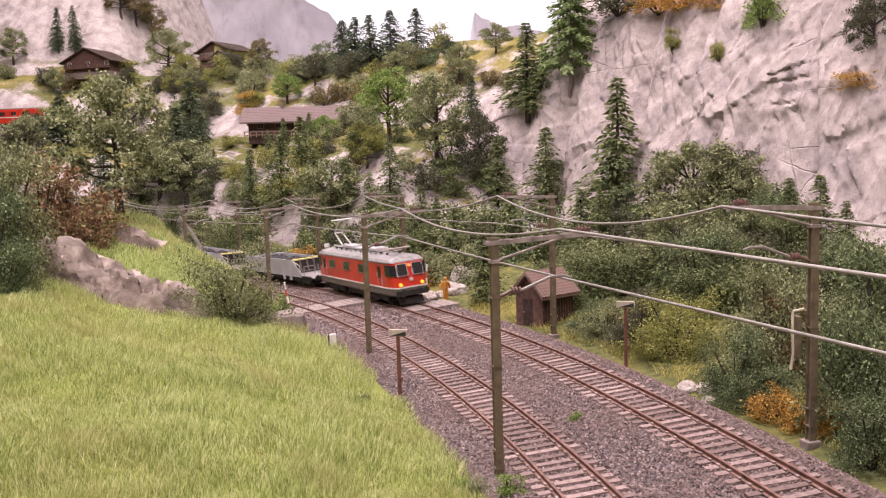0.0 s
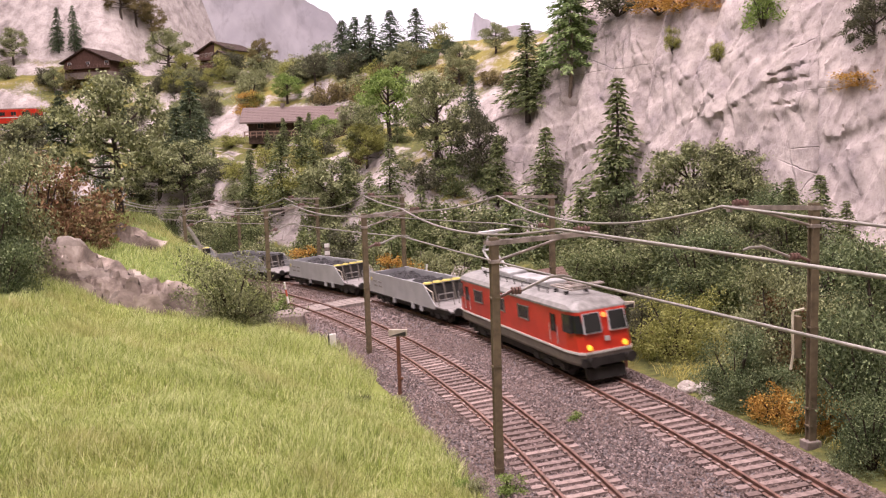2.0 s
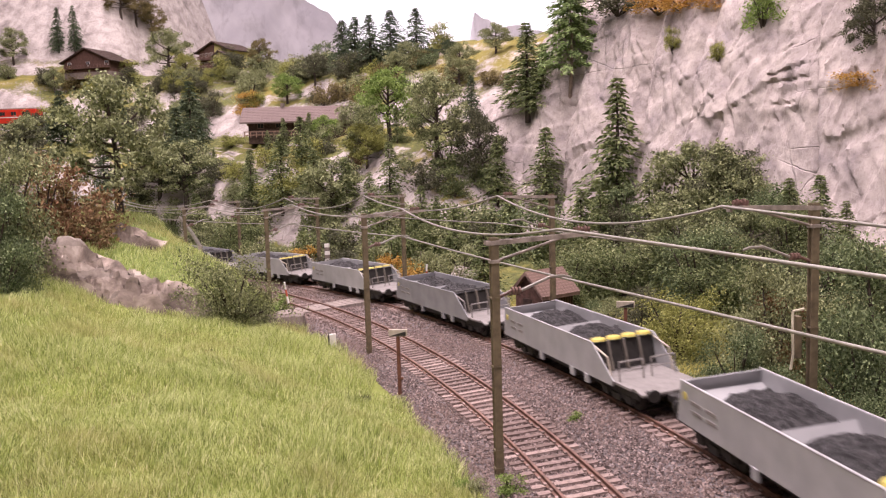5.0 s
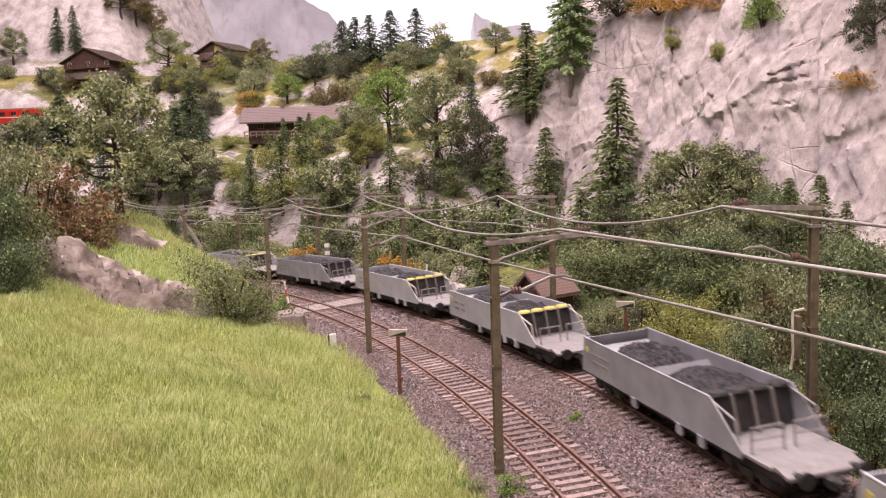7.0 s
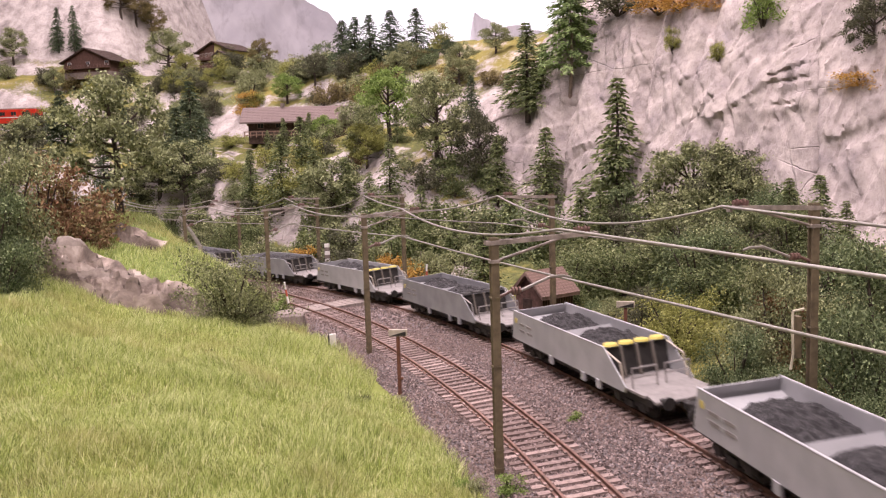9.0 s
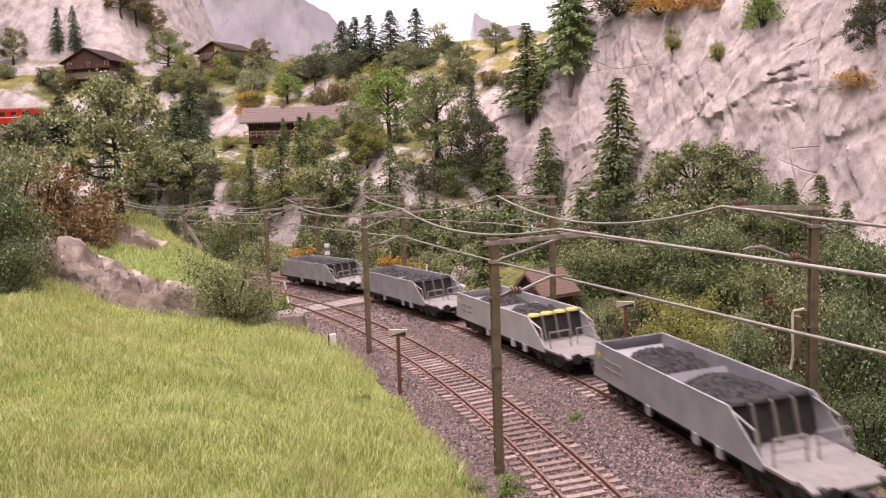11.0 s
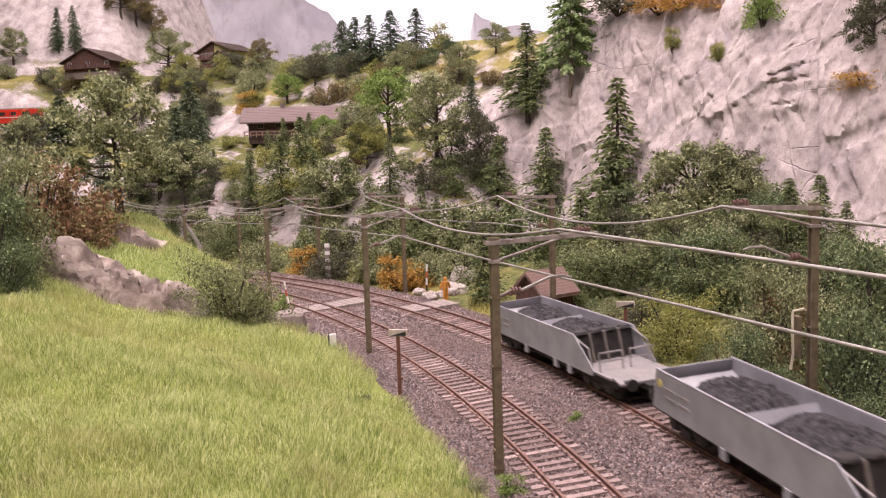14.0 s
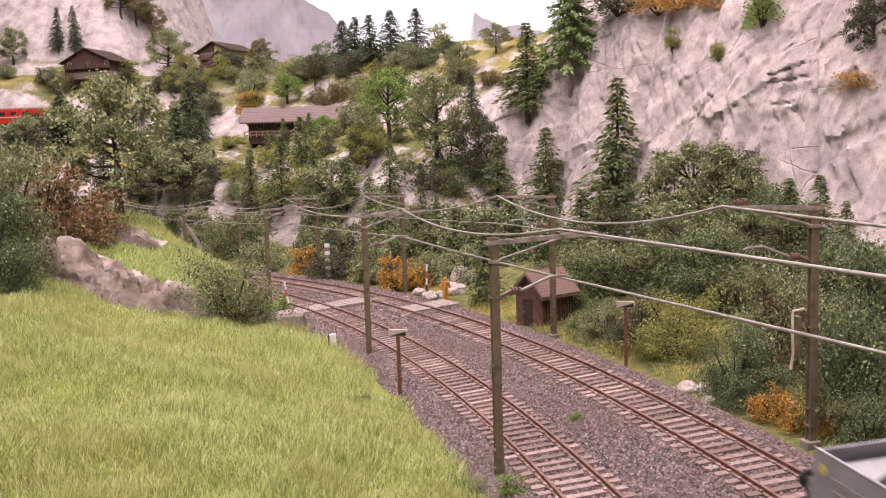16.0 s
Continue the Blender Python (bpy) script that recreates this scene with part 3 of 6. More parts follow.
def build_conifer(tone, var):
    """A spruce 10 cm high: straight trunk, drooping whorls of needle sprays."""
    rng = np.random.default_rng(100 + var)
    root = new("conifer_tree")
    bm = bmesh.new()
    rod(bm, (0, 0, -1.2), (0, 0, 9.6), 0.22, 0.03, 7)
    part("trunk", bm, M_BARK, root)
    co = []
    h = 0.9
    wide = (1.9, 2.15, 1.7, 2.0)[var % 4]
    lobes = rng.uniform(0, 6.28, 3)
    while h < 9.88:
        f = (h - 0.9) / 9.0
        n = int(rng.integers(9, 13))
        for k in range(n):
            a = rng.uniform(0, 6.28)
            lump = 1 + 0.22 * math.sin(a + 5 * f + lobes[0]) + 0.16 * math.sin(2 * a - 9 * f + lobes[1])
            r = wide * min(1.0, 1.55 * (1 - f)) ** 0.9 * lump * rng.uniform(0.5, 1.2) + 0.14
            d = np.array([math.cos(a), math.sin(a), 0])
            side = np.array([-d[1], d[0], 0])
            m = max(5, int(13 * r / wide))
            rise = rng.uniform(0.15, 0.55)
            for j in range(m):
                q = (j + rng.uniform(0.2, 1)) / m
                base = d * r * q + np.array([0, 0, h + rise * q * r * 0.6 - 0.55 * r * q * q]) + side * rng.normal(0, 0.16) * r * q
                ln, wd = rng.uniform(0.22, 0.46), rng.uniform(0.05, 0.10)
                fw = d * 0.7 + side * rng.uniform(-0.9, 0.9) + np.array([0, 0, rng.uniform(-0.95, 0.15)])
                fw /= np.linalg.norm(fw)
                up = np.cross(fw, rng.normal(0, 1, 3))
                up /= np.linalg.norm(up)
                co += [base - fw * ln * 0.3, base + fw * ln * 0.25 + up * wd, base + fw * ln, base + fw * ln * 0.25 - up * wd]
        h += rng.uniform(0.2, 0.36)
    from_arrays("crown", co, np.arange(len(co)).reshape(-1, 4), LEAF[tone], root)
    return root


def build_broadleaf(tone, var, width):
    """A leafy tree 10 cm high: forked trunk and clumped flock foliage with gaps."""
    rng = np.random.default_rng(200 + var)
    root = new("broadleaf_tree")
    bm = bmesh.new()
    top = (rng.uniform(-0.5, 0.5), rng.uniform(-0.5, 0.5), 7.6)
    limb(bm, [(0, 0, -1.2), (0.12, 0.05, 1.6), (-0.1, 0.1, 3.6), (top[0] * 0.6, top[1] * 0.6, 5.6), top], 0.36, 0.07, 7)
    clumps = []
    for i in range(15):
        f = 0.16 + 0.78 * (i + rng.uniform(0, 0.8)) / 15
        a = i * 2.4 + rng.uniform(-0.5, 0.5)
        z0 = 1.6 + 5.6 * f * 0.9
        r = width * math.sin(min(1, 0.3 + f * 0.7) * 2.75) ** 0.7 * rng.uniform(0.6, 1.12)
        end = np.array([math.cos(a) * r, math.sin(a) * r, 1.6 + 7.8 * f + rng.uniform(-0.6, 0.7)])
        st = np.array([top[0] * f * 0.5, top[1] * f * 0.5, min(z0, end[2])])
        mid = (st + end) / 2 + np.array([0, 0, -0.25])
        limb(bm, [tuple(st), tuple(mid), tuple(end)], 0.13, 0.035, 5)
        clumps += [end, end * 0.9 + mid * 0.1 + rng.normal(0, 0.4, 3), mid * 0.45 + end * 0.55 + rng.normal(0, 0.4, 3)]
        clumps += [end + rng.normal(0, 0.75, 3) for _ in range(2)]
    clumps += [np.array([top[0], top[1], 8.6]) + rng.normal(0, 0.6, 3) for _ in range(6)]
    part("trunk", bm, M_BARK, root)
    co, fc = grow_leaves(rng, clumps, (0.42, 0.42, 0.25), 8000, 0.145)
    from_arrays("crown", co, fc, LEAF[tone], root)
    return root


def build_larch(tone, var):
    rng = np.random.default_rng(300 + var)
    root = new("larch_tree")
    bm = bmesh.new()
    limb(bm, [(-0.3, 0, -1.0), (0.1, 0, 1.2), (0.3, 0.1, 3.2), (0.1, 0.1, 6), (0, 0, 9.4)], 0.10, 0.03, 7)
    part("trunk", bm, M_BARKP, root)
    co = []
    for i in range(46):
        f = i / 46
        z = 3.3 + 6.5 * f
        a = i * 2.4
        r = (1.6 - 1.25 * f) * rng.uniform(0.7, 1.2)
        d = np.array([math.cos(a), math.sin(a), 0])
        for j in range(85):
            q = rng.uniform(0.1, 1) ** 0.7
            b = d * r * q + np.array([0, 0, z + 0.35 * r * q - 0.75 * r * q * q]) + rng.normal(0, 0.11, 3)
            u = d * 0.6 + rng.normal(0, 0.35, 3) + np.array([0, 0, -0.7])
            u /= np.linalg.norm(u)
            w = np.cross(u, rng.normal(0, 1, 3))
            w /= np.linalg.norm(w)
            ln = rng.uniform(0.14, 0.3)
            co += [b - u * ln * 0.4, b + w * 0.05, b + u * ln, b - w * 0.05]
    from_arrays("crown", co, np.arange(len(co)).reshape(-1, 4), LEAF[tone], root)
    return root


def build_bush(tone, var, leaves=1900, size=0.32):
    """A bush 10 cm high: thin stems and uneven clumps down to the ground."""
    rng = np.random.default_rng(400 + var)
    root = new("bush")
    bm = bmesh.new()
    clumps = []
    for i in range(13):
        a = i * 2.4 + rng.uniform(-0.4, 0.4)
        r = rng.uniform(1.2, 4.6)
        z = rng.uniform(2.5, 9.2) * (1 - 0.45 * (r / 4.6) ** 2)
        e = np.array([math.cos(a) * r, math.sin(a) * r, z])
        limb(bm, [(0, 0, -1.5), tuple(e * 0.5 + np.array([0, 0, 0.4])), tuple(e)], 0.2, 0.06, 5)
        clumps += [e + rng.normal(0, 0.8, 3) for _ in range(4)] + [e * np.array([1.0, 1.0, 0.5]), e * 0.6 + rng.normal(0, 0.5, 3)]
    for i in range(12):
        a, r = rng.uniform(0, 6.28), rng.uniform(2.5, 4.8)
        clumps.append(np.array([math.cos(a) * r, math.sin(a) * r, rng.uniform(0.2, 2.2)]))
    part("stem", bm, M_BARK, root)
    co, fc = grow_leaves(rng, clumps, (0.72, 0.72, 0.55), leaves, size)
    from_arrays("foliage", co, fc, LEAF[tone], root)
    return root


_made = {}


def plant(kind, tone, x, y, z, h, site, wide=1.0):
    """Sets a plant h cm high; the first of each make is built, the others are copies of it."""
    var = int(abs(x * 7.3 + y * 3.1)) % (4 if kind == "conifer" else 3)
    near = kind == "bush" and y < 66 and h > 1.5
    key = (kind, tone, var, near)
    ang = (x * 37.7 + y * 11.3) % 360
    s = h / 10.0 * (1.16 if kind == "bush" else 1.0)
    m = cpose(x, y, z, ang) @ Matrix.Diagonal((s * wide, s * wide, s, 1))
    if key not in _made:
        make = {"conifer": lambda: build_conifer(tone, var), "broadleaf": lambda: build_broadleaf(tone, var, 3.6),
                "larch": lambda: build_larch(tone, var), "bush": lambda: build_bush(tone, var, *((12000, 0.14) if near else (3200, 0.26)))}[kind]
        ob = make()
        _made[key] = ob
        ob.matrix_basis = m
    else:
        ob = _made[key]
        ob = copy_thing(ob, m @ Matrix.Diagonal((*[1 / c for c in ob.scale], 1)))
    word = {"conifer": "model spruce", "broadleaf": "deciduous model tree",
            "larch": "model larch with bent bare trunk", "bush": "flock bush"}[kind]
    cat = "bush" if kind == "bush" else "tree"
    return tagged(ob, TONE[tone] + " " + word + " " + SITE[site], cat, ("bushes " if cat == "bush" else "trees ") + SITE[site])


def thicket(count, deg, rho, kinds, hs, site, seed, gap=0.0):
    """Undergrowth set at random over a stretch of the slope."""
    rng = random.Random(seed)
    for _ in range(count):
        d, r = rng.uniform(*deg), rng.uniform(*rho)
        x, y = polar(d, r)
        kind, tone = rng.choice(kinds)
        h = rng.uniform(*hs) * (1.5 if kind != "bush" else 1.0)
        if gap and noise.noise(Vector((x * 0.12, y * 0.12, seed))) < -gap:
            continue
        plant(kind, tone, round(x, 1), round(y, 1), outside(d, r) - 0.15, h, site, rng.uniform(0.9, 1.3))


# every row: x, y, z, height, width
for _r in [(17.3, 85.2, 3.8, 14.9, 1.19), (11.8, 97.7, 4.2, 10.3, 1.25), (6.6, 101.3, 5.4, 8.4, 1.25), (-22.5, 123.2, 5.0, 10.4, 1.19), (-27.9, 128.3, 4.3, 9.2, 1.19), (-20.0, 126.4, 9.7, 8.2, 1.25), (-6.1, 104.4, 4.9, 8.8, 1.12), (-17.2, 119.0, 4.3, 8.7, 1.38), (-8.8, 107.1, 4.8, 5.2, 1.38), (-12.2, 112.1, 4.3, 7.6, 1.25), (-2.3, 97.4, 1.6, 6.8, 1.25)]:
    plant("conifer", "spruce", *_r[:4], "slope", _r[4])
for _r in [(5.0, 133.7, 16.5, 7.1, 1.25), (-42.6, 150.7, 11.4, 14.2, 1.25), (-43.5, 145.1, 7.7, 13.2, 1.38), (-78.7, 183.2, 15.5, 12.1, 1.62)]:
    plant("conifer", "pine", *_r[:4], "slope", _r[4])
for _r in [(26.2, 60.1, 3.0, 6.5, 1.25), (26.3, 56.4, 3.1, 4.8, 1.25), (25.4, 63.0, 2.7, 5.7, 1.38), (3.3, 69.8, -0.5, 6.3, 1.38), (6.6, 83.7, 0.6, 7.6, 1.25), (12.1, 75.5, 1.5, 6.9, 1.38), (17.9, 74.9, 2.9, 6.8, 1.5)]:
    plant("conifer", "spruce", *_r[:4], "verge", _r[4])
for _r in [(-19.0, 178.9, 28.9, 10.7, 1.45), (-16.2, 175.7, 28.5, 11.0, 1.45), (-13.0, 173.1, 28.6, 10.8, 1.45), (-9.2, 176.3, 30.1, 10.8, 1.45), (-3.9, 172.1, 29.9, 10.3, 1.45), (-105.5, 247.7, 43.0, 13.0, 0.9), (-100.4, 246.3, 42.7, 13.4, 0.9)]:
    plant("conifer", "pine", *_r[:4], "ridge", _r[4])
for _r in [(10.6, 104.9, 16.4, 10.6, 1.5), (12.3, 103.4, 15.9, 8.4, 1.5)]:
    plant("conifer", "spruce", *_r[:4], "cliff", _r[4])
for _r in [(15.0, 100.0, 16.3, 14.1, 2.0)]:
    plant("larch", "larch", *_r[:4], "cliff", _r[4])
for _r in [(-28.4, 77.0, 7.3, 12.7, 0.95)]:
    plant("broadleaf", "olive", *_r[:4], "meadow", _r[4])
for _r in [(-7.1, 124.4, 13.3, 11.5, 1.0), (-29.6, 173.1, 22.4, 6.4, 1.3), (-17.9, 136.3, 13.8, 4.9, 1.2)]:
    plant("broadleaf", "fresh", *_r[:4], "slope", _r[4])
for _r in [(-0.3, 107.1, 10.5, 11.6, 0.9), (-10.8, 119.8, 11.1, 8.2, 1.1), (-66.3, 218.4, 32.4, 12.5, 1.1), (-14.3, 114.1, 2.7, 9.6, 1.2), (-41.5, 141.4, 4.1, 11.9, 1.2), (-47.0, 145.8, 5.0, 11.8, 1.1), (-45.2, 196.3, 28.6, 4.1, 1.3)]:
    plant("broadleaf", "olive", *_r[:4], "slope", _r[4])
for _r in [(4.6, 104.5, 7.0, 10.4, 0.72)]:
    plant("broadleaf", "dark", *_r[:4], "slope", _r[4])
for _r in [(20.9, 72.5, 3.7, 8.7, 1.1), (23.2, 68.7, 3.8, 7.6, 1.0), (16.7, 60.7, 1.2, 6.9, 1.1), (22.1, 61.8, 1.7, 5.6, 1.1)]:
    plant("broadleaf", "olive", *_r[:4], "verge", _r[4])
for _r in [(23.3, 70.4, 4.1, 7.8, 0.9)]:
    plant("broadleaf", "dark", *_r[:4], "verge", _r[4])
for _r in [(-84.6, 264.7, 48.6, 10.3, 1.2), (-87.9, 260.5, 53.0, 11.0, 1.2), (-90.3, 255.7, 54.0, 10.0, 1.2), (-39.8, 197.9, 31.3, 7.7, 0.9)]:
    plant("broadleaf", "brown", *_r[:4], "ridge", _r[4])
for _r in [(-117.1, 245.2, 40.1, 10.7, 1.0)]:
    plant("broadleaf", "olive", *_r[:4], "ridge", _r[4])
for _r in [(-24.4, 175.3, 26.3, 6.5, 1.1)]:
    plant("broadleaf", "dark", *_r[:4], "ridge", _r[4])
for _r in [(2.3, 161.8, 28.8, 4.0, 1.1), (-6.9, 173.0, 29.0, 5.2, 1.3), (-0.9, 164.6, 28.8, 3.0, 1.2)]:
    plant("broadleaf", "pine", *_r[:4], "ridge", _r[4])
for _r in [(-9.8, 117.4, 9.9, 6.5, 1.1), (-58.4, 205.2, 30.4, 6.7, 1.3)]:
    plant("broadleaf", "lime", *_r[:4], "slope", _r[4])
for _r in [(31.1, 63.0, 16.8, 5.4, 1.0)]:
    plant("broadleaf", "dark", *_r[:4], "cliff", _r[4])
for _r in [(27.5, 74.7, 21.6, 3.7, 1.0)]:
    plant("bush", "fresh", *_r[:4], "cliff", _r[4])
for _r in [(19.8, 96.4, 26.3, 2.8, 2.2)]:
    plant("bush", "dark", *_r[:4], "cliff", _r[4])
for _r in [(24.2, 85.8, 24.5, 2.2, 2.4), (22.8, 91.2, 25.5, 1.9, 2.4), (30.7, 63.0, 15.3, 1.5, 2.4), (25.8, 83.1, 24.1, 1.8, 2.2)]:
    plant("bush", "orange", *_r[:4], "cliff", _r[4])
for _r in [(22.5, 84.6, 20.9, 2.0, 0.8), (24.9, 78.4, 19.2, 1.8, 0.8)]:
    plant("bush", "lime", *_r[:4], "cliff", _r[4])
for _r in [(-29.0, 57.4, 4.0, 8.2, 0.8), (-14.9, 60.0, -0.2, 5.9, 0.85), (1.1, 30.1, -0.7, 0.7, 1.2)]:
    plant("bush", "olive", *_r[:4], "meadow", _r[4])
for _r in [(-26.6, 51.6, 3.0, 5.2, 0.8), (-28.4, 54.0, 3.4, 6.4, 0.85)]:
    plant("bush", "leaf", *_r[:4], "meadow", _r[4])
for _r in [(-4.3, 42.5, -0.8, 0.6, 1.3)]:
    plant("bush", "dark", *_r[:4], "meadow", _r[4])
for _r in [(-29.0, 69.0, 5.5, 5.8, 0.95), (-30.6, 66.0, 5.3, 6.4, 0.85), (-27.6, 66.8, 5.0, 3.4, 0.9)]:
    plant("bush", "rust", *_r[:4], "meadow", _r[4])
for _r in [(2.1, 29.1, -0.4, 0.8, 1.3), (0.4, 30.4, -0.7, 0.6, 1.2), (-13.9, 73.4, -1.4, 1.4, 1.2)]:
    plant("bush", "fresh", *_r[:4], "meadow", _r[4])
for _r in [(13.0, 38.2, 0.0, 3.1, 0.9), (15.8, 32.0, 0.3, 5.6, 0.7), (17.4, 33.8, 0.4, 6.4, 0.8), (13.7, 37.2, 0.0, 2.4, 1.0), (9.2, 55.0, -0.3, 2.0, 1.2), (16.3, 30.0, 0.2, 3.6, 0.8), (20.2, 46.5, 1.4, 4.6, 1.1)]:
    plant("bush", "leaf", *_r[:4], "verge", _r[4])
for _r in [(9.8, 52.6, -0.2, 2.4, 1.1), (15.2, 40.0, 0.3, 5.2, 0.75), (18.4, 41.6, 0.9, 4.2, 1.0)]:
    plant("bush", "olive", *_r[:4], "verge", _r[4])
for _r in [(11.4, 49.9, 0.0, 3.1, 1.1), (25.3, 49.6, 1.4, 5.2, 1.0)]:
    plant("bush", "dark", *_r[:4], "verge", _r[4])
for _r in [(12.7, 47.3, 0.1, 3.7, 1.1)]:
    plant("bush", "lime", *_r[:4], "verge", _r[4])
for _r in [(15.8, 40.5, 0.4, 3.9, 0.7)]:
    plant("bush", "rust", *_r[:4], "verge", _r[4])
for _r in [(14.7, 29.3, 0.1, 2.7, 0.9)]:
    plant("bush", "leaf", *_r[:4], "verge", _r[4])
for _r in [(5.5, 36.6, -0.2, 0.5, 1.3)]:
    plant("bush", "fresh", *_r[:4], "verge", _r[4])
for _r in [(13.6, 35.4, 0.1, 1.5, 1.1), (14.9, 33.0, 0.2, 2.0, 0.9), (14.1, 33.9, 0.1, 1.2, 1.3)]:
    plant("bush", "orange", *_r[:4], "verge", _r[4])
for _r in [(-16.3, 101.5, -1.9, 3.0, 1.3), (-4.6, 81.5, -1.2, 3.2, 1.1), (-2.7, 80.6, -0.9, 2.5, 1.1), (-38.0, 175.9, 21.1, 4.0, 1.2)]:
    plant("bush", "orange", *_r[:4], "slope", _r[4])
for _r in [(-11.7, 96.1, -1.5, 2.2, 1.2), (-8.5, 88.6, -1.4, 2.1, 1.2), (-36.4, 153.3, 14.3, 2.3, 1.8), (-36.9, 176.3, 22.3, 3.4, 1.3), (1.3, 103.6, 7.1, 1.7, 1.5)]:
    plant("bush", "lime", *_r[:4], "slope", _r[4])
for _r in [(-1.1, 82.3, -0.6, 3.4, 1.1), (-7.3, 88.0, -1.2, 3.7, 1.1), (1.8, 79.0, -0.2, 3.1, 1.2), (-22.4, 108.6, -2.3, 4.2, 1.0), (-23.7, 158.4, 15.8, 3.6, 1.3), (0.7, 106.6, 9.8, 1.0, 1.3), (-4.2, 107.9, 9.9, 2.1, 1.3)]:
    plant("bush", "olive", *_r[:4], "slope", _r[4])
for _r in [(-12.1, 94.2, -1.7, 4.0, 1.2), (-23.9, 168.9, 22.5, 2.2, 1.3), (-77.4, 168.9, 11.2, 5.5, 1.3)]:
    plant("bush", "dark", *_r[:4], "slope", _r[4])
for _r in [(-5.9, 94.8, -0.4, 4.3, 1.3), (-15.4, 104.6, -1.3, 4.8, 1.3), (1.3, 102.5, 6.5, 3.3, 1.2)]:
    plant("bush", "spruce", *_r[:4], "slope", _r[4])
for _r in [(9.3, 63.6, 0.1, 4.5, 1.2), (13.3, 64.3, 0.7, 4.2, 1.2), (17.0, 53.3, 0.9, 4.2, 1.2), (16.7, 64.7, 1.4, 4.2, 1.2), (10.6, 75.2, 1.6, 4.4, 1.2)]:
    plant("bush", "spruce", *_r[:4], "verge", _r[4])
for _r in [(-89.1, 242.6, 35.9, 5.5, 1.5), (-53.0, 205.1, 31.5, 2.3, 1.5)]:
    plant("bush", "olive", *_r[:4], "ridge", _r[4])
for _r in [(-77.8, 221.2, 32.3, 5.0, 1.4), (-103.0, 235.6, 36.5, 1.8, 1.5)]:
    plant("bush", "lime", *_r[:4], "ridge", _r[4])
for _r in [(-62.0, 204.0, 29.7, 4.0, 1.5), (-97.8, 220.0, 32.1, 4.6, 1.1)]:
    plant("bush", "dark", *_r[:4], "ridge", _r[4])
for _r in [(-90.5, 219.1, 30.4, 5.1, 1.1)]:
    plant("bush", "brown", *_r[:4], "ridge", _r[4])
for _r in [(-94.4, 198.6, 17.6, 4.5, 1.5)]:
    plant("bush", "pine", *_r[:4], "slope", _r[4])
for _r in [(8.5, 140.1, 22.4, 2.7, 1.5), (10.9, 136.3, 22.0, 2.2, 1.5)]:
    plant("bush", "brown", *_r[:4], "slope", _r[4])
for _r in [(-11.6, 119.6, 9.9, 2.3, 1.1)]:
    plant("bush", "rust", *_r[:4], "slope", _r[4])


thicket(70, (37, 57), (8, 17), [("bush", "spruce"), ("bush", "olive"), ("bush", "dark"), ("conifer", "spruce"), ("bush", "olive")], (2.8, 4.6), "slope", 21, 0.25)
thicket(34, (40, 57), (16, 28), [("bush", "olive"), ("bush", "lime"), ("conifer", "spruce"), ("bush", "dark")], (2.5, 4.5), "slope", 22, 0.1)
thicket(44, (14, 36), (11, 25), [("bush", "spruce"), ("bush", "leaf"), ("bush", "olive"), ("bush", "dark"), ("conifer", "spruce")], (3.2, 5.2), "verge", 23)
thicket(24, (47, 75), (46, 64), [("bush", "olive"), ("bush", "dark"), ("broadleaf", "olive"), ("bush", "lime"), ("bush", "brown")], (3.0, 5.0), "slope", 24)
thicket(30, (56, 80), (9, 42), [("broadleaf", "olive"), ("conifer", "pine"), ("bush", "dark"), ("broadleaf", "dark")], (4.5, 7.0), "slope", 25, 0.3)
thicket(26, (52, 68), (56, 66), [("bush", "dark"), ("bush", "leaf"), ("bush", "olive"), ("bush", "lime")], (3.0, 5.0), "slope", 27)
thicket(22, (43, 54), (40, 60), [("bush", "olive"), ("bush", "leaf"), ("broadleaf", "olive"), ("bush", "brown")], (2.6, 4.4), "slope", 28)
thicket(14, (60, 86), (66, 84), [("bush", "olive"), ("bush", "dark"), ("bush", "lime")], (3.0, 5.0), "ridge", 26)


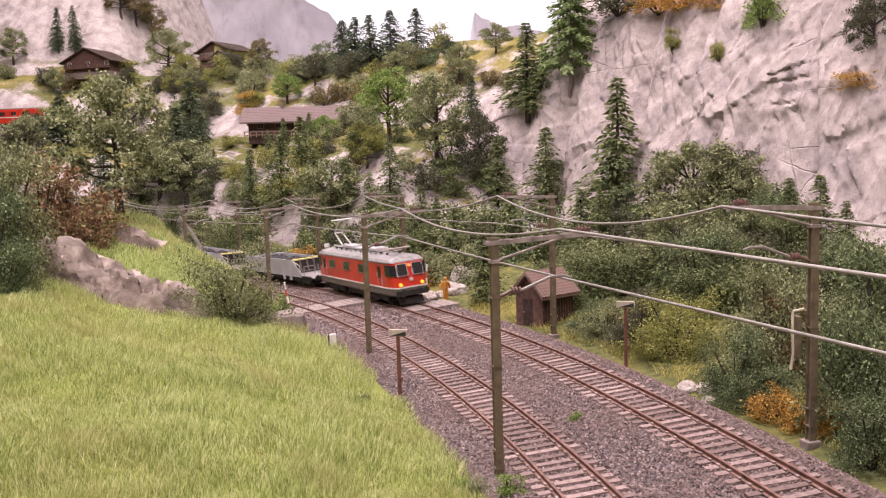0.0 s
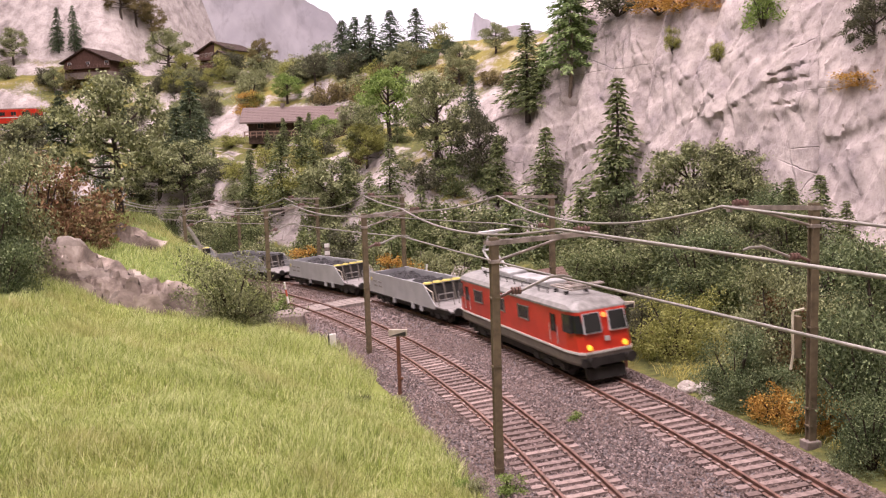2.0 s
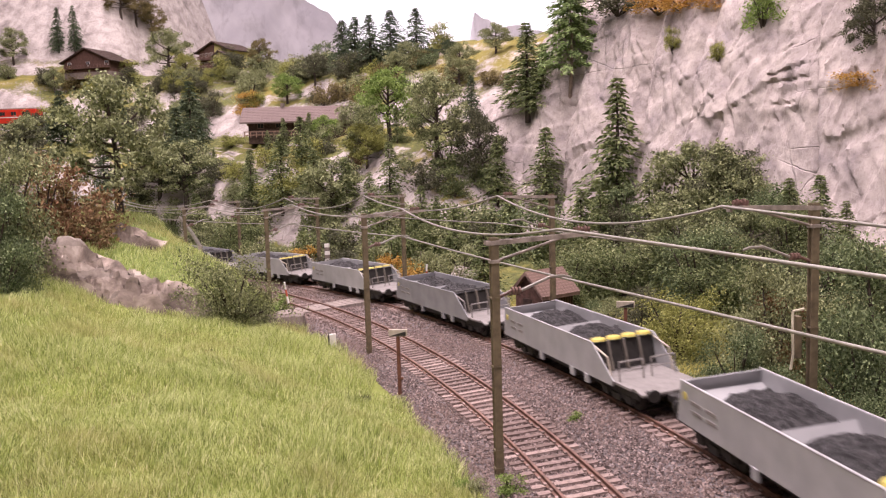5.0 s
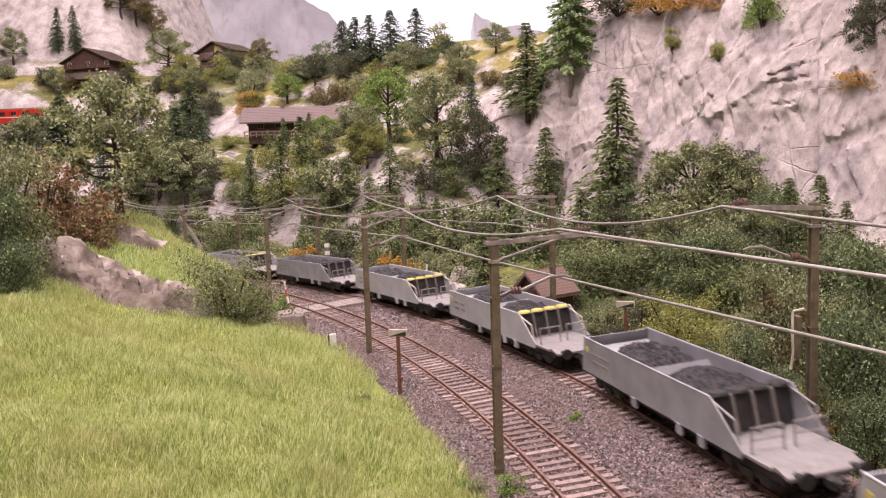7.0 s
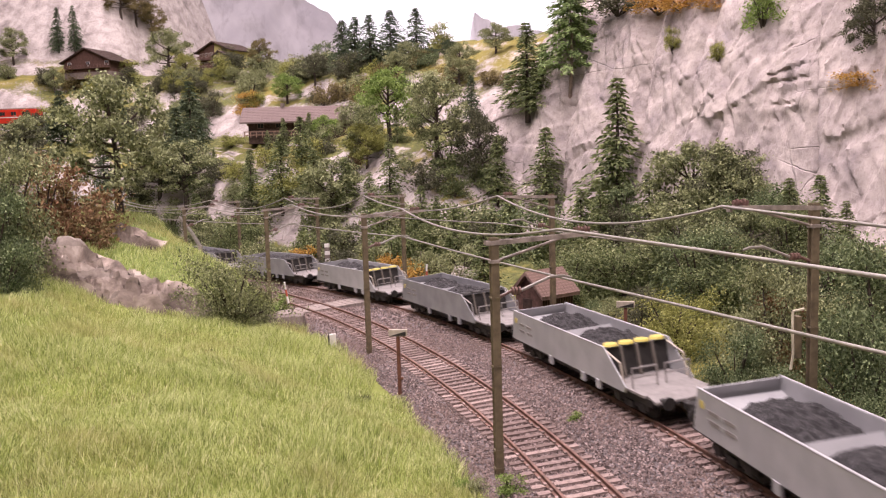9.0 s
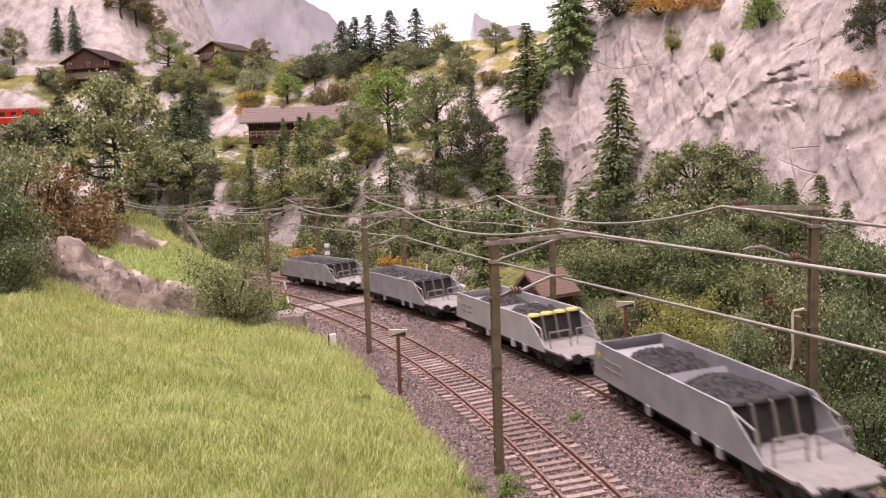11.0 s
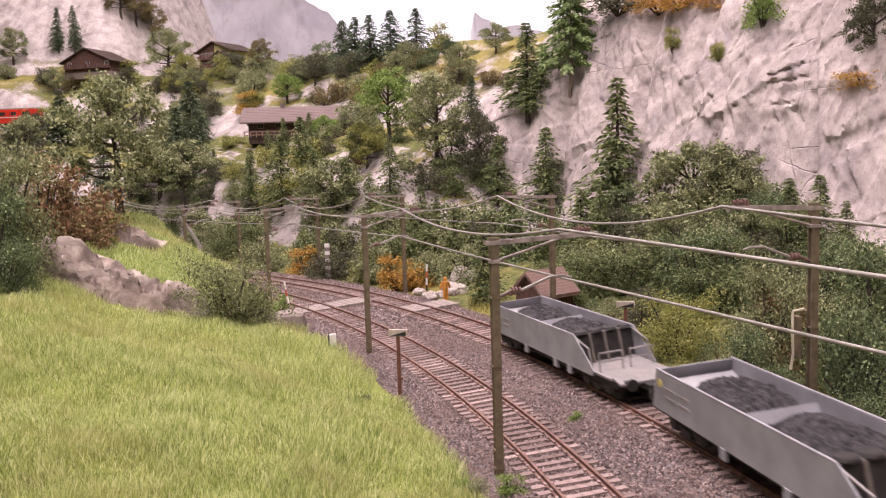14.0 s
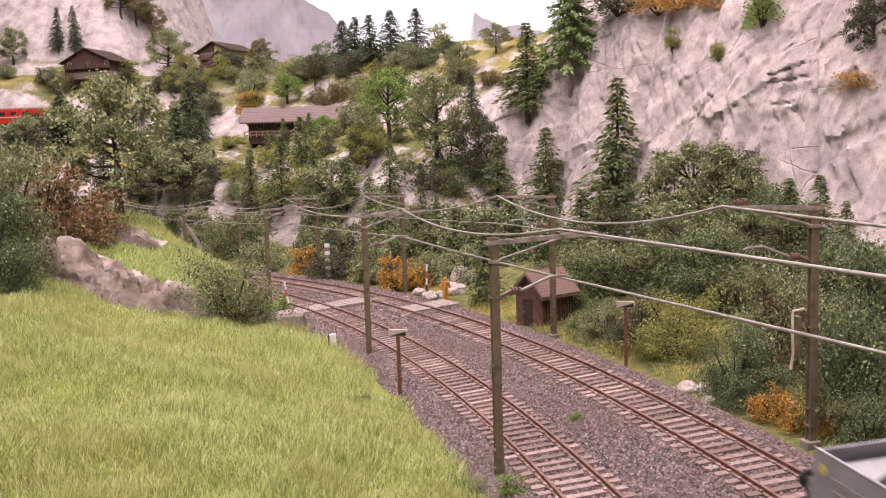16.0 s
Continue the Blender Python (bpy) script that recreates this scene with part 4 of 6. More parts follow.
# ---- static grass
def grass_blades(name, count, xr, yr, height, seed, stops, label, surf, keep, lean=0.5):
    rng = np.random.default_rng(seed)
    x = rng.uniform(*xr, count * 3)
    y = rng.uniform(*yr, count * 3)
    w = np.array([keep(a, b) for a, b in zip(x, y)])
    ok = rng.uniform(0, 1, len(x)) < w
    x, y = x[ok][:count], y[ok][:count]
    n = len(x)
    z = np.array([surf(a, b) for a, b in zip(x, y)]) - 0.05
    sw = np.array([noise.noise(Vector((a * 0.22, b * 0.22, 5.0))) for a, b in zip(x, y)])
    tall = np.array([noise.noise(Vector((a * 0.33, b * 0.33, 9.0))) for a, b in zip(x, y)])
    a = sw * 5.0 + rng.normal(0, 1.5, n)
    h = height * rng.uniform(0.5, 1.25, n) * (1 + 0.8 * tall)
    ln = lean * rng.uniform(0.3, 1.5, n) * h
    dx, dy = np.cos(a) * ln, np.sin(a) * ln
    b = rng.uniform(0, 6.28, n)
    wd = rng.uniform(0.009, 0.019, n)
    wx, wy = np.cos(b) * wd, np.sin(b) * wd
    P = [(x - wx, y - wy, z), (x + wx, y + wy, z), (x + dx * 0.4 + wx * 0.8, y + dy * 0.4 + wy * 0.8, z + h * 0.6), (x + dx * 0.4 - wx * 0.8, y + dy * 0.4 - wy * 0.8, z + h * 0.6),
         (x + dx + wx * 0.2, y + dy + wy * 0.2, z + h * 0.93), (x + dx - wx * 0.2, y + dy - wy * 0.2, z + h * 0.93)]
    co = np.stack([np.stack(q, -1) for q in P], 1).reshape(-1, 3)
    k = 6 * np.arange(n)[:, None]
    fc = np.concatenate([k + np.array([0, 1, 2, 3]), k + np.array([3, 2, 4, 5])], 0)
    return tagged(from_arrays(name, co, fc, stops), label, "grass", kind="stuff")


M_GRASS, _nt, _b = nodes_of("static_grass", 0.6, 0.25)
_c = ramp(_nt, island(_nt), [(0, (0.14, 0.185, 0.045)), (0.4, (0.41, 0.49, 0.15)), (0.8, (0.66, 0.71, 0.32)), (1, (0.86, 0.84, 0.52))])
_n = noise_node(_nt, 0.13, 4)
see_through(_nt, _b, mixc(_nt, ramp(_nt, _n.outputs["Fac"], [(0.52, (0, 0, 0)), (0.66, (0.6, 0.6, 0.6))]), _c, (0.47, 0.40, 0.18)), 0.45)


def near_meadow(x, y):
    d = inside(x, y)
    return 0 if d < -0.2 + 0.5 * noise.noise(Vector((x * 0.5, y * 0.5, 1))) or abs(x) > 0.62 * y + 4 else min(1, (26 / max(y, 14)) ** 1.2)


def far_meadow(x, y):
    d = inside(x, y)
    return 0 if d < -0.3 or knoll(x, y) > meadow(x, y) else 1


grass_blades("grass", 150000, (-24, 3), (13, 44), 0.46, 11, M_GRASS, "long light green static grass on the meadow", meadow, near_meadow)
grass_blades("grass", 62000, (-36, -4), (40, 66), 0.58, 12, M_GRASS, "long light green static grass on the meadow", meadow, far_meadow)


def knoll_turf(x, y):
    return 1.0 if knoll(x, y) > -1.5 and not bare_rock(x, y) else 0.0


grass_blades("grass", 24000, (-36, -14), (60, 82), 0.42, 13, M_GRASS, "short bright green turf on the rock knoll", knoll, knoll_turf)

M_STRAW, _nt, _b = nodes_of("straw_tufts", 0.7, 0.2)
_nt.links.new(ramp(_nt, island(_nt), [(0, (0.22, 0.20, 0.04)), (0.5, (0.40, 0.36, 0.09)), (1, (0.55, 0.46, 0.16))]), _b.inputs["Base Color"])


def verge_z(x, y):
    return outside(*unpolar(x, y))


def verge_keep(x, y):
    d, r = unpolar(x, y)
    return 1.0 if 4.0 < r < 9.5 and d < 31 and noise.noise(Vector((x * 0.25, y * 0.25, 3))) > -0.15 else 0.0


grass_blades("grass", 14000, (2, 20), (24, 72), 0.42, 14, M_STRAW, "straw-yellow static grass tufts on the verge", verge_z, verge_keep, 0.9)

# ---- masts and overhead wires
M_MAST = painted("olive_mast", (0.18, 0.142, 0.09), 0.6, 0.35, 0.2)
M_BOOM = painted("grey_boom", (0.36, 0.31, 0.275), 0.5, 0.4, 0.25)
M_CONC = painted("concrete_foot", (0.25, 0.205, 0.18), 0.9, 0.2, 0.2)
M_INSUL = painted("brown_insulator", (0.16, 0.09, 0.075), 0.35, 0.5, 0.1)
M_WIRE = painted("wire_metal", (0.27, 0.25, 0.22), 0.45, 0.5, 0.15)


def mast(deg, side, height, label):
    """A square mast; its boom and arm reach over the track, sideways along +x here."""
    arc, off = (ARC_A, -2.15) if side > 0 else (ARC_B, 3.72)
    p = on_arc(arc, deg, off, -0.62)
    ang = deg if side > 0 else deg + 180
    root = thing("catenary_mast", cpose(p.x, p.y, p.z, ang), label, "mast", "catenary masts")
    bm = bmesh.new()
    box(bm, -0.15, -0.15, -0.3, 0.15, -0.09, height, 0.015)
    box(bm, -0.15, 0.09, -0.3, 0.15, 0.15, height, 0.015)
    box(bm, -0.07, -0.10, -0.3, 0.07, 0.10, height - 0.02)
    for k in (0.62, 1.3, 4.4, 6.9):
        box(bm, -0.165, -0.165, k, 0.165, 0.165, k + 0.07)
    part("pole", bm, M_MAST, root)
    bm = bmesh.new()
    box(bm, -0.30, -0.27, -0.5, 0.30, 0.27, 0.10, 0.05)
    part("foot", bm, M_CONC, root, "concrete foot")
    reach = 3.9 if side > 0 else 3.6
    zt = height - 0.28
    bm = bmesh.new()
    for q in (-0.17, 0.125):
        prism(bm, [(-0.32, zt + 0.17), (reach, zt + 0.33), (reach, zt + 0.2), (0.2, zt + 0.02), (-0.32, zt + 0.02)], q, q + 0.045, "y")
    for k in (0.6, 1.5, 2.6, 3.4):
        box(bm, k, -0.125, zt + 0.09, k + 0.1, 0.125, zt + 0.19)
    part("boom", bm, M_BOOM, root, "weathered grey steel boom")
    bm = bmesh.new()
    rod(bm, (0.12, 0, zt - 0.55), (2.5, 0, zt + 0.13), 0.05)
    box(bm, -0.18, -0.18, zt - 0.64, 0.18, 0.18, zt - 0.5, 0.02)
    part("strut", bm, M_BOOM, root)
    bm = bmesh.new()
    for k in range(4):
        rod(bm, (reach - 0.75 + 0.13 * k, 0, zt + 0.42), (reach - 0.68 + 0.13 * k, 0, zt + 0.42), 0.13 if k % 2 == 0 else 0.09, seg=10)
    rod(bm, (reach - 0.85, 0, zt + 0.3), (reach - 0.85, 0, zt + 0.5), 0.06)
    part("insulator", bm, M_INSUL, root, "ribbed brown insulator")
    z2 = 7.25
    bm = bmesh.new()
    for k in range(3):
        rod(bm, (0.62 + 0.13 * k, 0, z2 - 0.1), (0.70 + 0.13 * k, 0, z2 - 0.1), 0.14, seg=10)
    rod(bm, (0.15, 0, z2 - 0.3), (0.62, 0, z2 - 0.1), 0.06)
    part("insulator", bm, M_INSUL, root, "ribbed brown insulator")
    bm = bmesh.new()
    limb(bm, [(1.0, 0, z2 - 0.1), (1.5, 0, z2 + 0.1), (2.1, 0, z2 + 0.33), (2.6, 0, z2 + 0.33), (2.9, 0, z2 + 0.25)], 0.06, 0.05)
    part("steady_arm", bm, M_WIRE, root, "curved metal steady arm")
    return root


A_ANGLES = [12.05, 20.35, 29.3, 37.6]
B_ANGLES = [12.45, 20.4, 28.75, 35.0, 41.5]
for _d in A_ANGLES:
    mast(_d, 1, 9.1, "olive-brown catenary mast with grey boom beside the inner track")
for _d in B_ANGLES:
    mast(_d, -1, 9.1, "olive-brown catenary mast with grey boom beside the outer track")


def wire_run(points, sags, label, r):
    """One wire through its supports, hanging down between them."""
    pts = []
    for i, (a, b) in enumerate(zip(points, points[1:])):
        for k in range(14):
            f = k / 14
            p = a.lerp(b, f)
            p.z -= sags[min(i, 1)] * 4 * f * (1 - f)
            pts.append(p)
    pts.append(points[-1])
    bm = bmesh.new()
    prev = None
    for i, p in enumerate(pts):
        q = pts[min(i + 1, len(pts) - 1)] - pts[max(i - 1, 0)]
        sd = q.cross(Vector((0, 0, 1))).normalized()
        up = sd.cross(q).normalized()
        ringv = [bm.verts.new(p + r * (sd * math.cos(t) + up * math.sin(t))) for t in (0, 1.047, 2.094, 3.1416, 4.189, 5.236)]
        if prev:
            for k in range(6):
                bm.faces.new((prev[k], prev[(k + 1) % 6], ringv[(k + 1) % 6], ringv[k]))
        prev = ringv
    ob = finish("overhead_wire", bm, M_WIRE, None, "", True)
    return tagged(ob, label, "wire", "overhead wires")


def over(arc, angles, off, up):
    return [on_arc(arc, d, off, up) for d in angles]


wire_run([Vector((12.5, 3.0, 9.1))] + over(ARC_A, A_ANGLES + [46], 0.3, 8.5), (0.0, 0.75), "grey messenger wire sagging above the inner track", 0.055)
wire_run([Vector((12.5, 3.0, 7.85))] + over(ARC_A, A_ANGLES + [46], 0.4, 6.72), (0.0, 0.05), "grey contact wire above the inner track", 0.045)
wire_run([Vector((17.6, 6.0, 9.0))] + over(ARC_B, B_ANGLES + [50], 0.0, 8.75), (0.1, 1.1), "grey messenger wire sagging above the outer track", 0.055)
wire_run([Vector((16.6, 6.0, 8.2))] + over(ARC_B, B_ANGLES + [50], 0.3, 7.0), (0.0, 0.05), "grey contact wire above the outer track", 0.04)

# ---- trackside things
M_POSTRED = painted("brown_post", (0.17, 0.075, 0.05), 0.6, 0.3, 0.2)
M_WHITE = painted("white_paint", (0.78, 0.75, 0.72), 0.5, 0.4, 0.08)
M_BLACK = painted("black_paint", (0.035, 0.033, 0.03), 0.5, 0.4, 0.1)
M_PLANK = painted("crossing_planks", (0.30, 0.25, 0.225), 0.85, 0.2, 0.2)
M_SLAB = rock("slab_stone", [(0.09, 0.07, 0.06), (0.15, 0.12, 0.105), (0.22, 0.18, 0.16)], 1.0, (1, 1, 1), 0.5, 0.2)


M_BOARD = painted("board_cream", (0.50, 0.44, 0.36), 0.6, 0.3, 0.15)


def gradient_board(x, y, z, h, label):
    root = thing("gradient_post", cpose(x, y, z, -8), label, "sign post", "gradient posts")
    bm = bmesh.new()
    box(bm, -0.09, -0.07, -0.3, 0.09, 0.07, h, 0.015)
    part("post", bm, M_POSTRED, root)
    bm = bmesh.new()
    box(bm, -0.48, -0.09, h, 0.48, 0.09, h + 0.34, 0.02)
    part("board", bm, M_BOARD, root, "off-white gradient board")
    bm = bmesh.new()
    prism(bm, [(-0.40, h + 0.03), (0.42, h + 0.03), (0.42, h + 0.25)], -0.115, -0.092, "y")
    part("wedge", bm, M_BLACK, root, "black painted wedge")
    bm = bmesh.new()
    box(bm, 0.0, -0.14, h * 0.28, 0.22, -0.07, h * 0.28 + 0.14, 0.02)
    part("bracket", bm, M_POSTRED, root)
    return root


gradient_board(-2.45, 44.0, -0.75, 3.15, "rusty gradient post with black and white board by the inner track")
gradient_board(9.75, 46.3, -0.05, 3.15, "rusty gradient post with black and white board by the outer track")


def block_thing(name, m, dims, mat, label, cat, bev=0.03, group=""):
    bm = bmesh.new()
    box(bm, -dims[0] / 2, -dims[1] / 2, -0.25, dims[0] / 2, dims[1] / 2, dims[2], bev)
    ob = finish(name, bm, mat)
    ob.matrix_world = m
    return tagged(ob, label, cat, group)


def marker_stone():
    root = thing("marker_stone", cpose(-7.7, 57.9, -1.05, 10), "small white marker stone with a black side at the grass edge", "marker", "")
    bm = bmesh.new()
    box(bm, -0.16, -0.14, -0.3, 0.28, 0.14, 0.85, 0.03)
    part("stone", bm, M_WHITE, root)
    bm = bmesh.new()
    box(bm, -0.26, -0.14, -0.3, -0.165, 0.14, 0.8, 0.02)
    part("back_plate", bm, M_BLACK, root, "black back plate")


marker_stone()


def slab():
    bm = bmesh.new()
    bmesh.ops.create_grid(bm, x_segments=14, y_segments=7, size=1)
    for v in bm.verts:
        u, w = v.co.x, v.co.y
        e = max(abs(u), abs(w))
        v.co = Vector((u * 2.4 * (1 - 0.08 * abs(w)), w * 1.1, (0.75 if e < 0.9 else -0.5) + 0.12 * noise.noise(Vector((u * 3, w * 3, 1)))))
    ob = finish("stone_slab", bm, M_SLAB)
    ob.matrix_world = cpose(-12.9, 66.0, -1.05, 8)
    tagged(ob, "flat brown stone slab at the meadow edge", "slab")


slab()


def crossing(arc, deg, o0, o1, label):
    """A timber foot crossing: planks side by side along the rails."""
    root = thing("foot_crossing", rail_pose(arc, deg), label, "crossing", "foot crossings")
    n = max(2, int(round((o1 - o0) / 0.62)))
    for i in range(n):
        a = o0 + (o1 - o0) * i / n
        bm = bmesh.new()
        box(bm, -1.5, a + 0.02, -0.4, 1.5, a + (o1 - o0) / n - 0.02, -0.05, 0.02)
        part("plank", bm, M_PLANK, root)


crossing(ARC_A, 27.15, -0.72, 0.72, "timber foot crossing planks between the inner rails")
crossing(ARC_A, 27.15, 1.1, 4.6, "timber foot crossing planks between the two tracks")
crossing(ARC_A, 27.15, -3.4, -1.1, "timber foot crossing planks beside the inner track")
crossing(ARC_B, 25.45, -0.72, 0.72, "timber foot crossing planks between the outer rails")
crossing(ARC_B, 25.45, 1.1, 3.2, "timber foot crossing planks beside the outer track")

M_STAKERED = painted("stake_red", (0.55, 0.13, 0.08), 0.6, 0.3, 0.15)


def stake(x, y, z, lean, label):
    root = thing("striped_stake", cpose(x, y, z, 0, 1, 0, lean), label, "stake", "striped stakes")
    for k, mat in enumerate((M_BLACK, M_BLACK, M_WHITE, M_STAKERED, M_WHITE)):
        bm = bmesh.new()
        rod(bm, (0, 0, -0.3 + 0.62 * k), (0, 0, 0.32 + 0.62 * k), 0.085)
        part("band", bm, mat, root)


stake(-13.1, 73.0, -1.45, -9, "thin red and white striped stake by the crossing")
stake(-1.6, 77.6, -0.9, 2, "thin red and white striped stake by the outer track")


def km_column():
    root = thing("signal_column", cpose(-12.4, 92.6, -1.4, 0), "slim white and black chequered column behind the outer track", "column")
    for k in range(10):
        bm = bmesh.new()
        box(bm, -0.26, -0.18, 0.4 * k, 0.26, 0.18, 0.4 * k + 0.38, 0.02)
        part("block", bm, M_WHITE if k % 2 else M_CONC, root)


km_column()


def figurine():
    bm = bmesh.new()
    rod(bm, (-0.12, 0, 0), (-0.09, 0, 0.95), 0.11, 0.15)
    rod(bm, (0.14, 0, 0), (0.09, 0, 0.95), 0.11, 0.15)
    rod(bm, (0, 0, 0.9), (0, 0, 1.6), 0.24, 0.27)
    rod(bm, (-0.3, 0, 1.5), (-0.42, 0.1, 0.95), 0.09)
    rod(bm, (0.3, 0, 1.5), (0.45, 0.15, 1.0), 0.09)
    bmesh.ops.create_icosphere(bm, subdivisions=2, radius=0.17, matrix=Matrix.Translation((0, 0, 1.83)))
    ob = finish("figurine", bm, painted("figurine_orange", (0.62, 0.27, 0.05), 0.6, 0.3, 0.15))
    ob.matrix_world = cpose(0.1, 72.4, -0.55, 20)
    tagged(ob, "plain orange miniature figurine beside the outer track", "figurine")


figurine()


def boulder(x, y, z, r, mat, label, seed):
    bm = bmesh.new()
    bmesh.ops.create_icosphere(bm, subdivisions=3, radius=r)
    for v in bm.verts:
        v.co *= 1 + 0.45 * noise.noise(v.co / r * 0.9 + Vector((seed, 0, 0))) + 0.15 * noise.noise(v.co / r * 3)
        v.co.z *= 0.65
    ob = finish("boulder", bm, mat, None, "", False)
    ob.matrix_world = cpose(x, y, z, seed * 40)
    return tagged(ob, label, "rock", "boulders by the track")


for _i, _r in enumerate([(-1.2, 75.5, -0.6, 0.7), (-0.2, 74.8, -0.5, 0.55), (-2.3, 77.5, -0.6, 0.6), (0.9, 75.5, -0.2, 1.1), (-0.9, 74.2, -0.6, 0.4), (11.5, 40.8, 0.1, 0.45), (12.4, 40.2, 0.2, 0.6), (11.9, 38.6, 0.1, 0.35), (1.8, 79.5, 0.4, 1.5)]):
    boulder(*_r, M_ROCK, "pale grey boulder on the verge beside the track", _i + 1)


def switch_box():
    root = thing("cable_box", cpose(13.25, 32.0, 3.6, 12), "grey cable box with a pale conduit hung on a mast", "box")
    bm = bmesh.new()
    box(bm, -0.24, -0.16, 0, 0.0, 0.16, 1.6, 0.03)
    part("housing", bm, M_MAST, root)
    bm = bmesh.new()
    limb(bm, [(-0.42, -0.1, -0.4), (-0.36, -0.15, 0.2), (-0.4, -0.15, 1.2), (-0.36, -0.1, 1.8), (0.1, -0.1, 1.86)], 0.05, 0.05)
    part("conduit", bm, painted("pale_conduit", (0.6, 0.55, 0.42)), root, "bent pale conduit")


switch_box()


def pole_thing(x, y, z, h, r, label):
    bm = bmesh.new()
    rod(bm, (0, 0, -0.5), (0, 0, h), r, r * 0.8)
    box(bm, -r * 2, -r * 1.4, h - 0.25, r * 2, r * 1.4, h + 0.05, 0.02)
    ob = finish("wooden_pole", bm, M_MAST)
    ob.matrix_world = cpose(x, y, z)
    return tagged(ob, label, "pole", "poles")


pole_thing(17.9, 54.5, 0.8, 4.6, 0.13, "slim brown pole among the bushes beside the outer track")


def barrier():
    root = thing("raised_boom_barrier", cpose(-28.9, 103, -1.2, 10), "pair of raised grey barrier arms on grey posts", "barrier")
    for k, y in enumerate((0, 0.9)):
        bm = bmesh.new()
        box(bm, -0.2, y - 0.18, 0, 0.2, y + 0.18, 3.0, 0.03)
        part("post", bm, M_BOOM, root)
        bm = bmesh.new()
        limb(bm, [(0.1, y, 2.6), (-0.9, y, 4.6), (-2.2, y, 6.6)], 0.2, 0.12)
        part("arm", bm, M_WIRE, root, "pale grey raised arm")


barrier()

# ---- hut by the track
M_HUTWOOD = painted("hut_boards", (0.155, 0.09, 0.075), 0.85, 0.2, 0.25)
M_HUTDARK = painted("dark_boards", (0.075, 0.05, 0.042), 0.85, 0.2, 0.25)
M_TILE = painted("roof_tiles", (0.235, 0.155, 0.13), 0.8, 0.25, 0.2)
M_ROOFBR = painted("brown_roofing", (0.165, 0.12, 0.112), 0.8, 0.25, 0.12)
M_TRIM = painted("trim_wood", (0.26, 0.17, 0.13), 0.8, 0.2, 0.15)
M_GLASS, _nt, _b = nodes_of("dark_pane", 0.12, 0.6)
_b.inputs["Base Color"].default_value = (0.03, 0.035, 0.035, 1)


def gabled(name, m, label, L, D, H, rise, over, wall_mat, roof_mat, boards=0, tiles=0, category="house"):
    """A gabled wooden building: ridge along x, length L, depth D, wall height H."""
    root = thing(name, m, label, category)
    bm = bmesh.new()
    prism(bm, [(-D / 2, -1.0), (D / 2, -1.0), (D / 2, H), (0, H + rise), (-D / 2, H)], -L / 2, L / 2, "x")
    wall = part("wall", bm, wall_mat, root)
    if boards:
        bmb = bmesh.new()
        box(bmb, -0.05, -0.02, 0, 0.05, 0.02, H)
        for v in bmb.verts:
            v.co *= K
        me = bpy.data.meshes.new("board")
        bmb.to_mesh(me)
        bmb.free()
        me.materials.append(M_HUTDARK)
        for i in range(boards):
            b = new("board", me)
            b.parent = root
            b.matrix_basis = cpose(-L / 2 + (i + 0.5) * L / boards, -D / 2 - 0.022, 0)
    sl = math.hypot(D / 2 + over, rise * (1 + over / (D / 2)))
    ang = math.atan2(rise, D / 2)
    for s in (-1, 1):
        bm = bmesh.new()
        prof = [(0, H + rise + 0.02), (s * (D / 2 + over), H - rise * over / (D / 2) + 0.02), (s * (D / 2 + over), H - rise * over / (D / 2) + 0.2), (0, H + rise + 0.24)]
        prism(bm, prof, -L / 2 - over, L / 2 + over, "x")
        slope = part("roof", bm, roof_mat, root)
        if tiles:
            rows, cols = tiles
            bmt = bmesh.new()
            box(bmt, -(L + 2 * over) / cols * 0.48, -sl / rows * 0.55, 0, (L + 2 * over) / cols * 0.48, sl / rows * 0.55, 0.035)
            for v in bmt.verts:
                v.co *= K
            me = bpy.data.meshes.new("tile")
            bmt.to_mesh(me)
            bmt.free()
            me.materials.append(roof_mat)
            for i in range(cols):
                for j in range(rows):
                    f = (j + 0.5) / rows
                    t = new("tile", me)
                    t.parent = slope
                    t.matrix_basis = cpose(-L / 2 - over + (i + 0.5) * (L + 2 * over) / cols, s * f * (D / 2 + over), H + rise + 0.25 - f * (rise + rise * over / (D / 2))) @ pose(0, 0, 0, -s * math.degrees(ang) + s * 2.5, 0, 0)
    return root


def window_part(root, x, y, z, w, h, axis, mat_frame):
    """A framed pane on a wall that faces along the axis."""
    bm = bmesh.new()
    fr = 0.06
    for a, b, c, d in ((-w / 2, 0, -w / 2 + fr, h), (w / 2 - fr, 0, w / 2, h), (-w / 2, 0, w / 2, fr), (-w / 2, h - fr, w / 2, h), (-0.02, 0, 0.02, h)):
        box(bm, a, -0.07, b, c, 0.05, d)
    f = part("window", bm, mat_frame, root)
    f.matrix_basis = cpose(x, y, z, {"-y": 0, "x": 90, "-x": -90}[axis])
    bm = bmesh.new()
    box(bm, -w / 2 + 0.03, -0.03, 0.03, w / 2 - 0.03, 0.0, h - 0.03)
    part("pane", bm, M_GLASS, f)
    return f


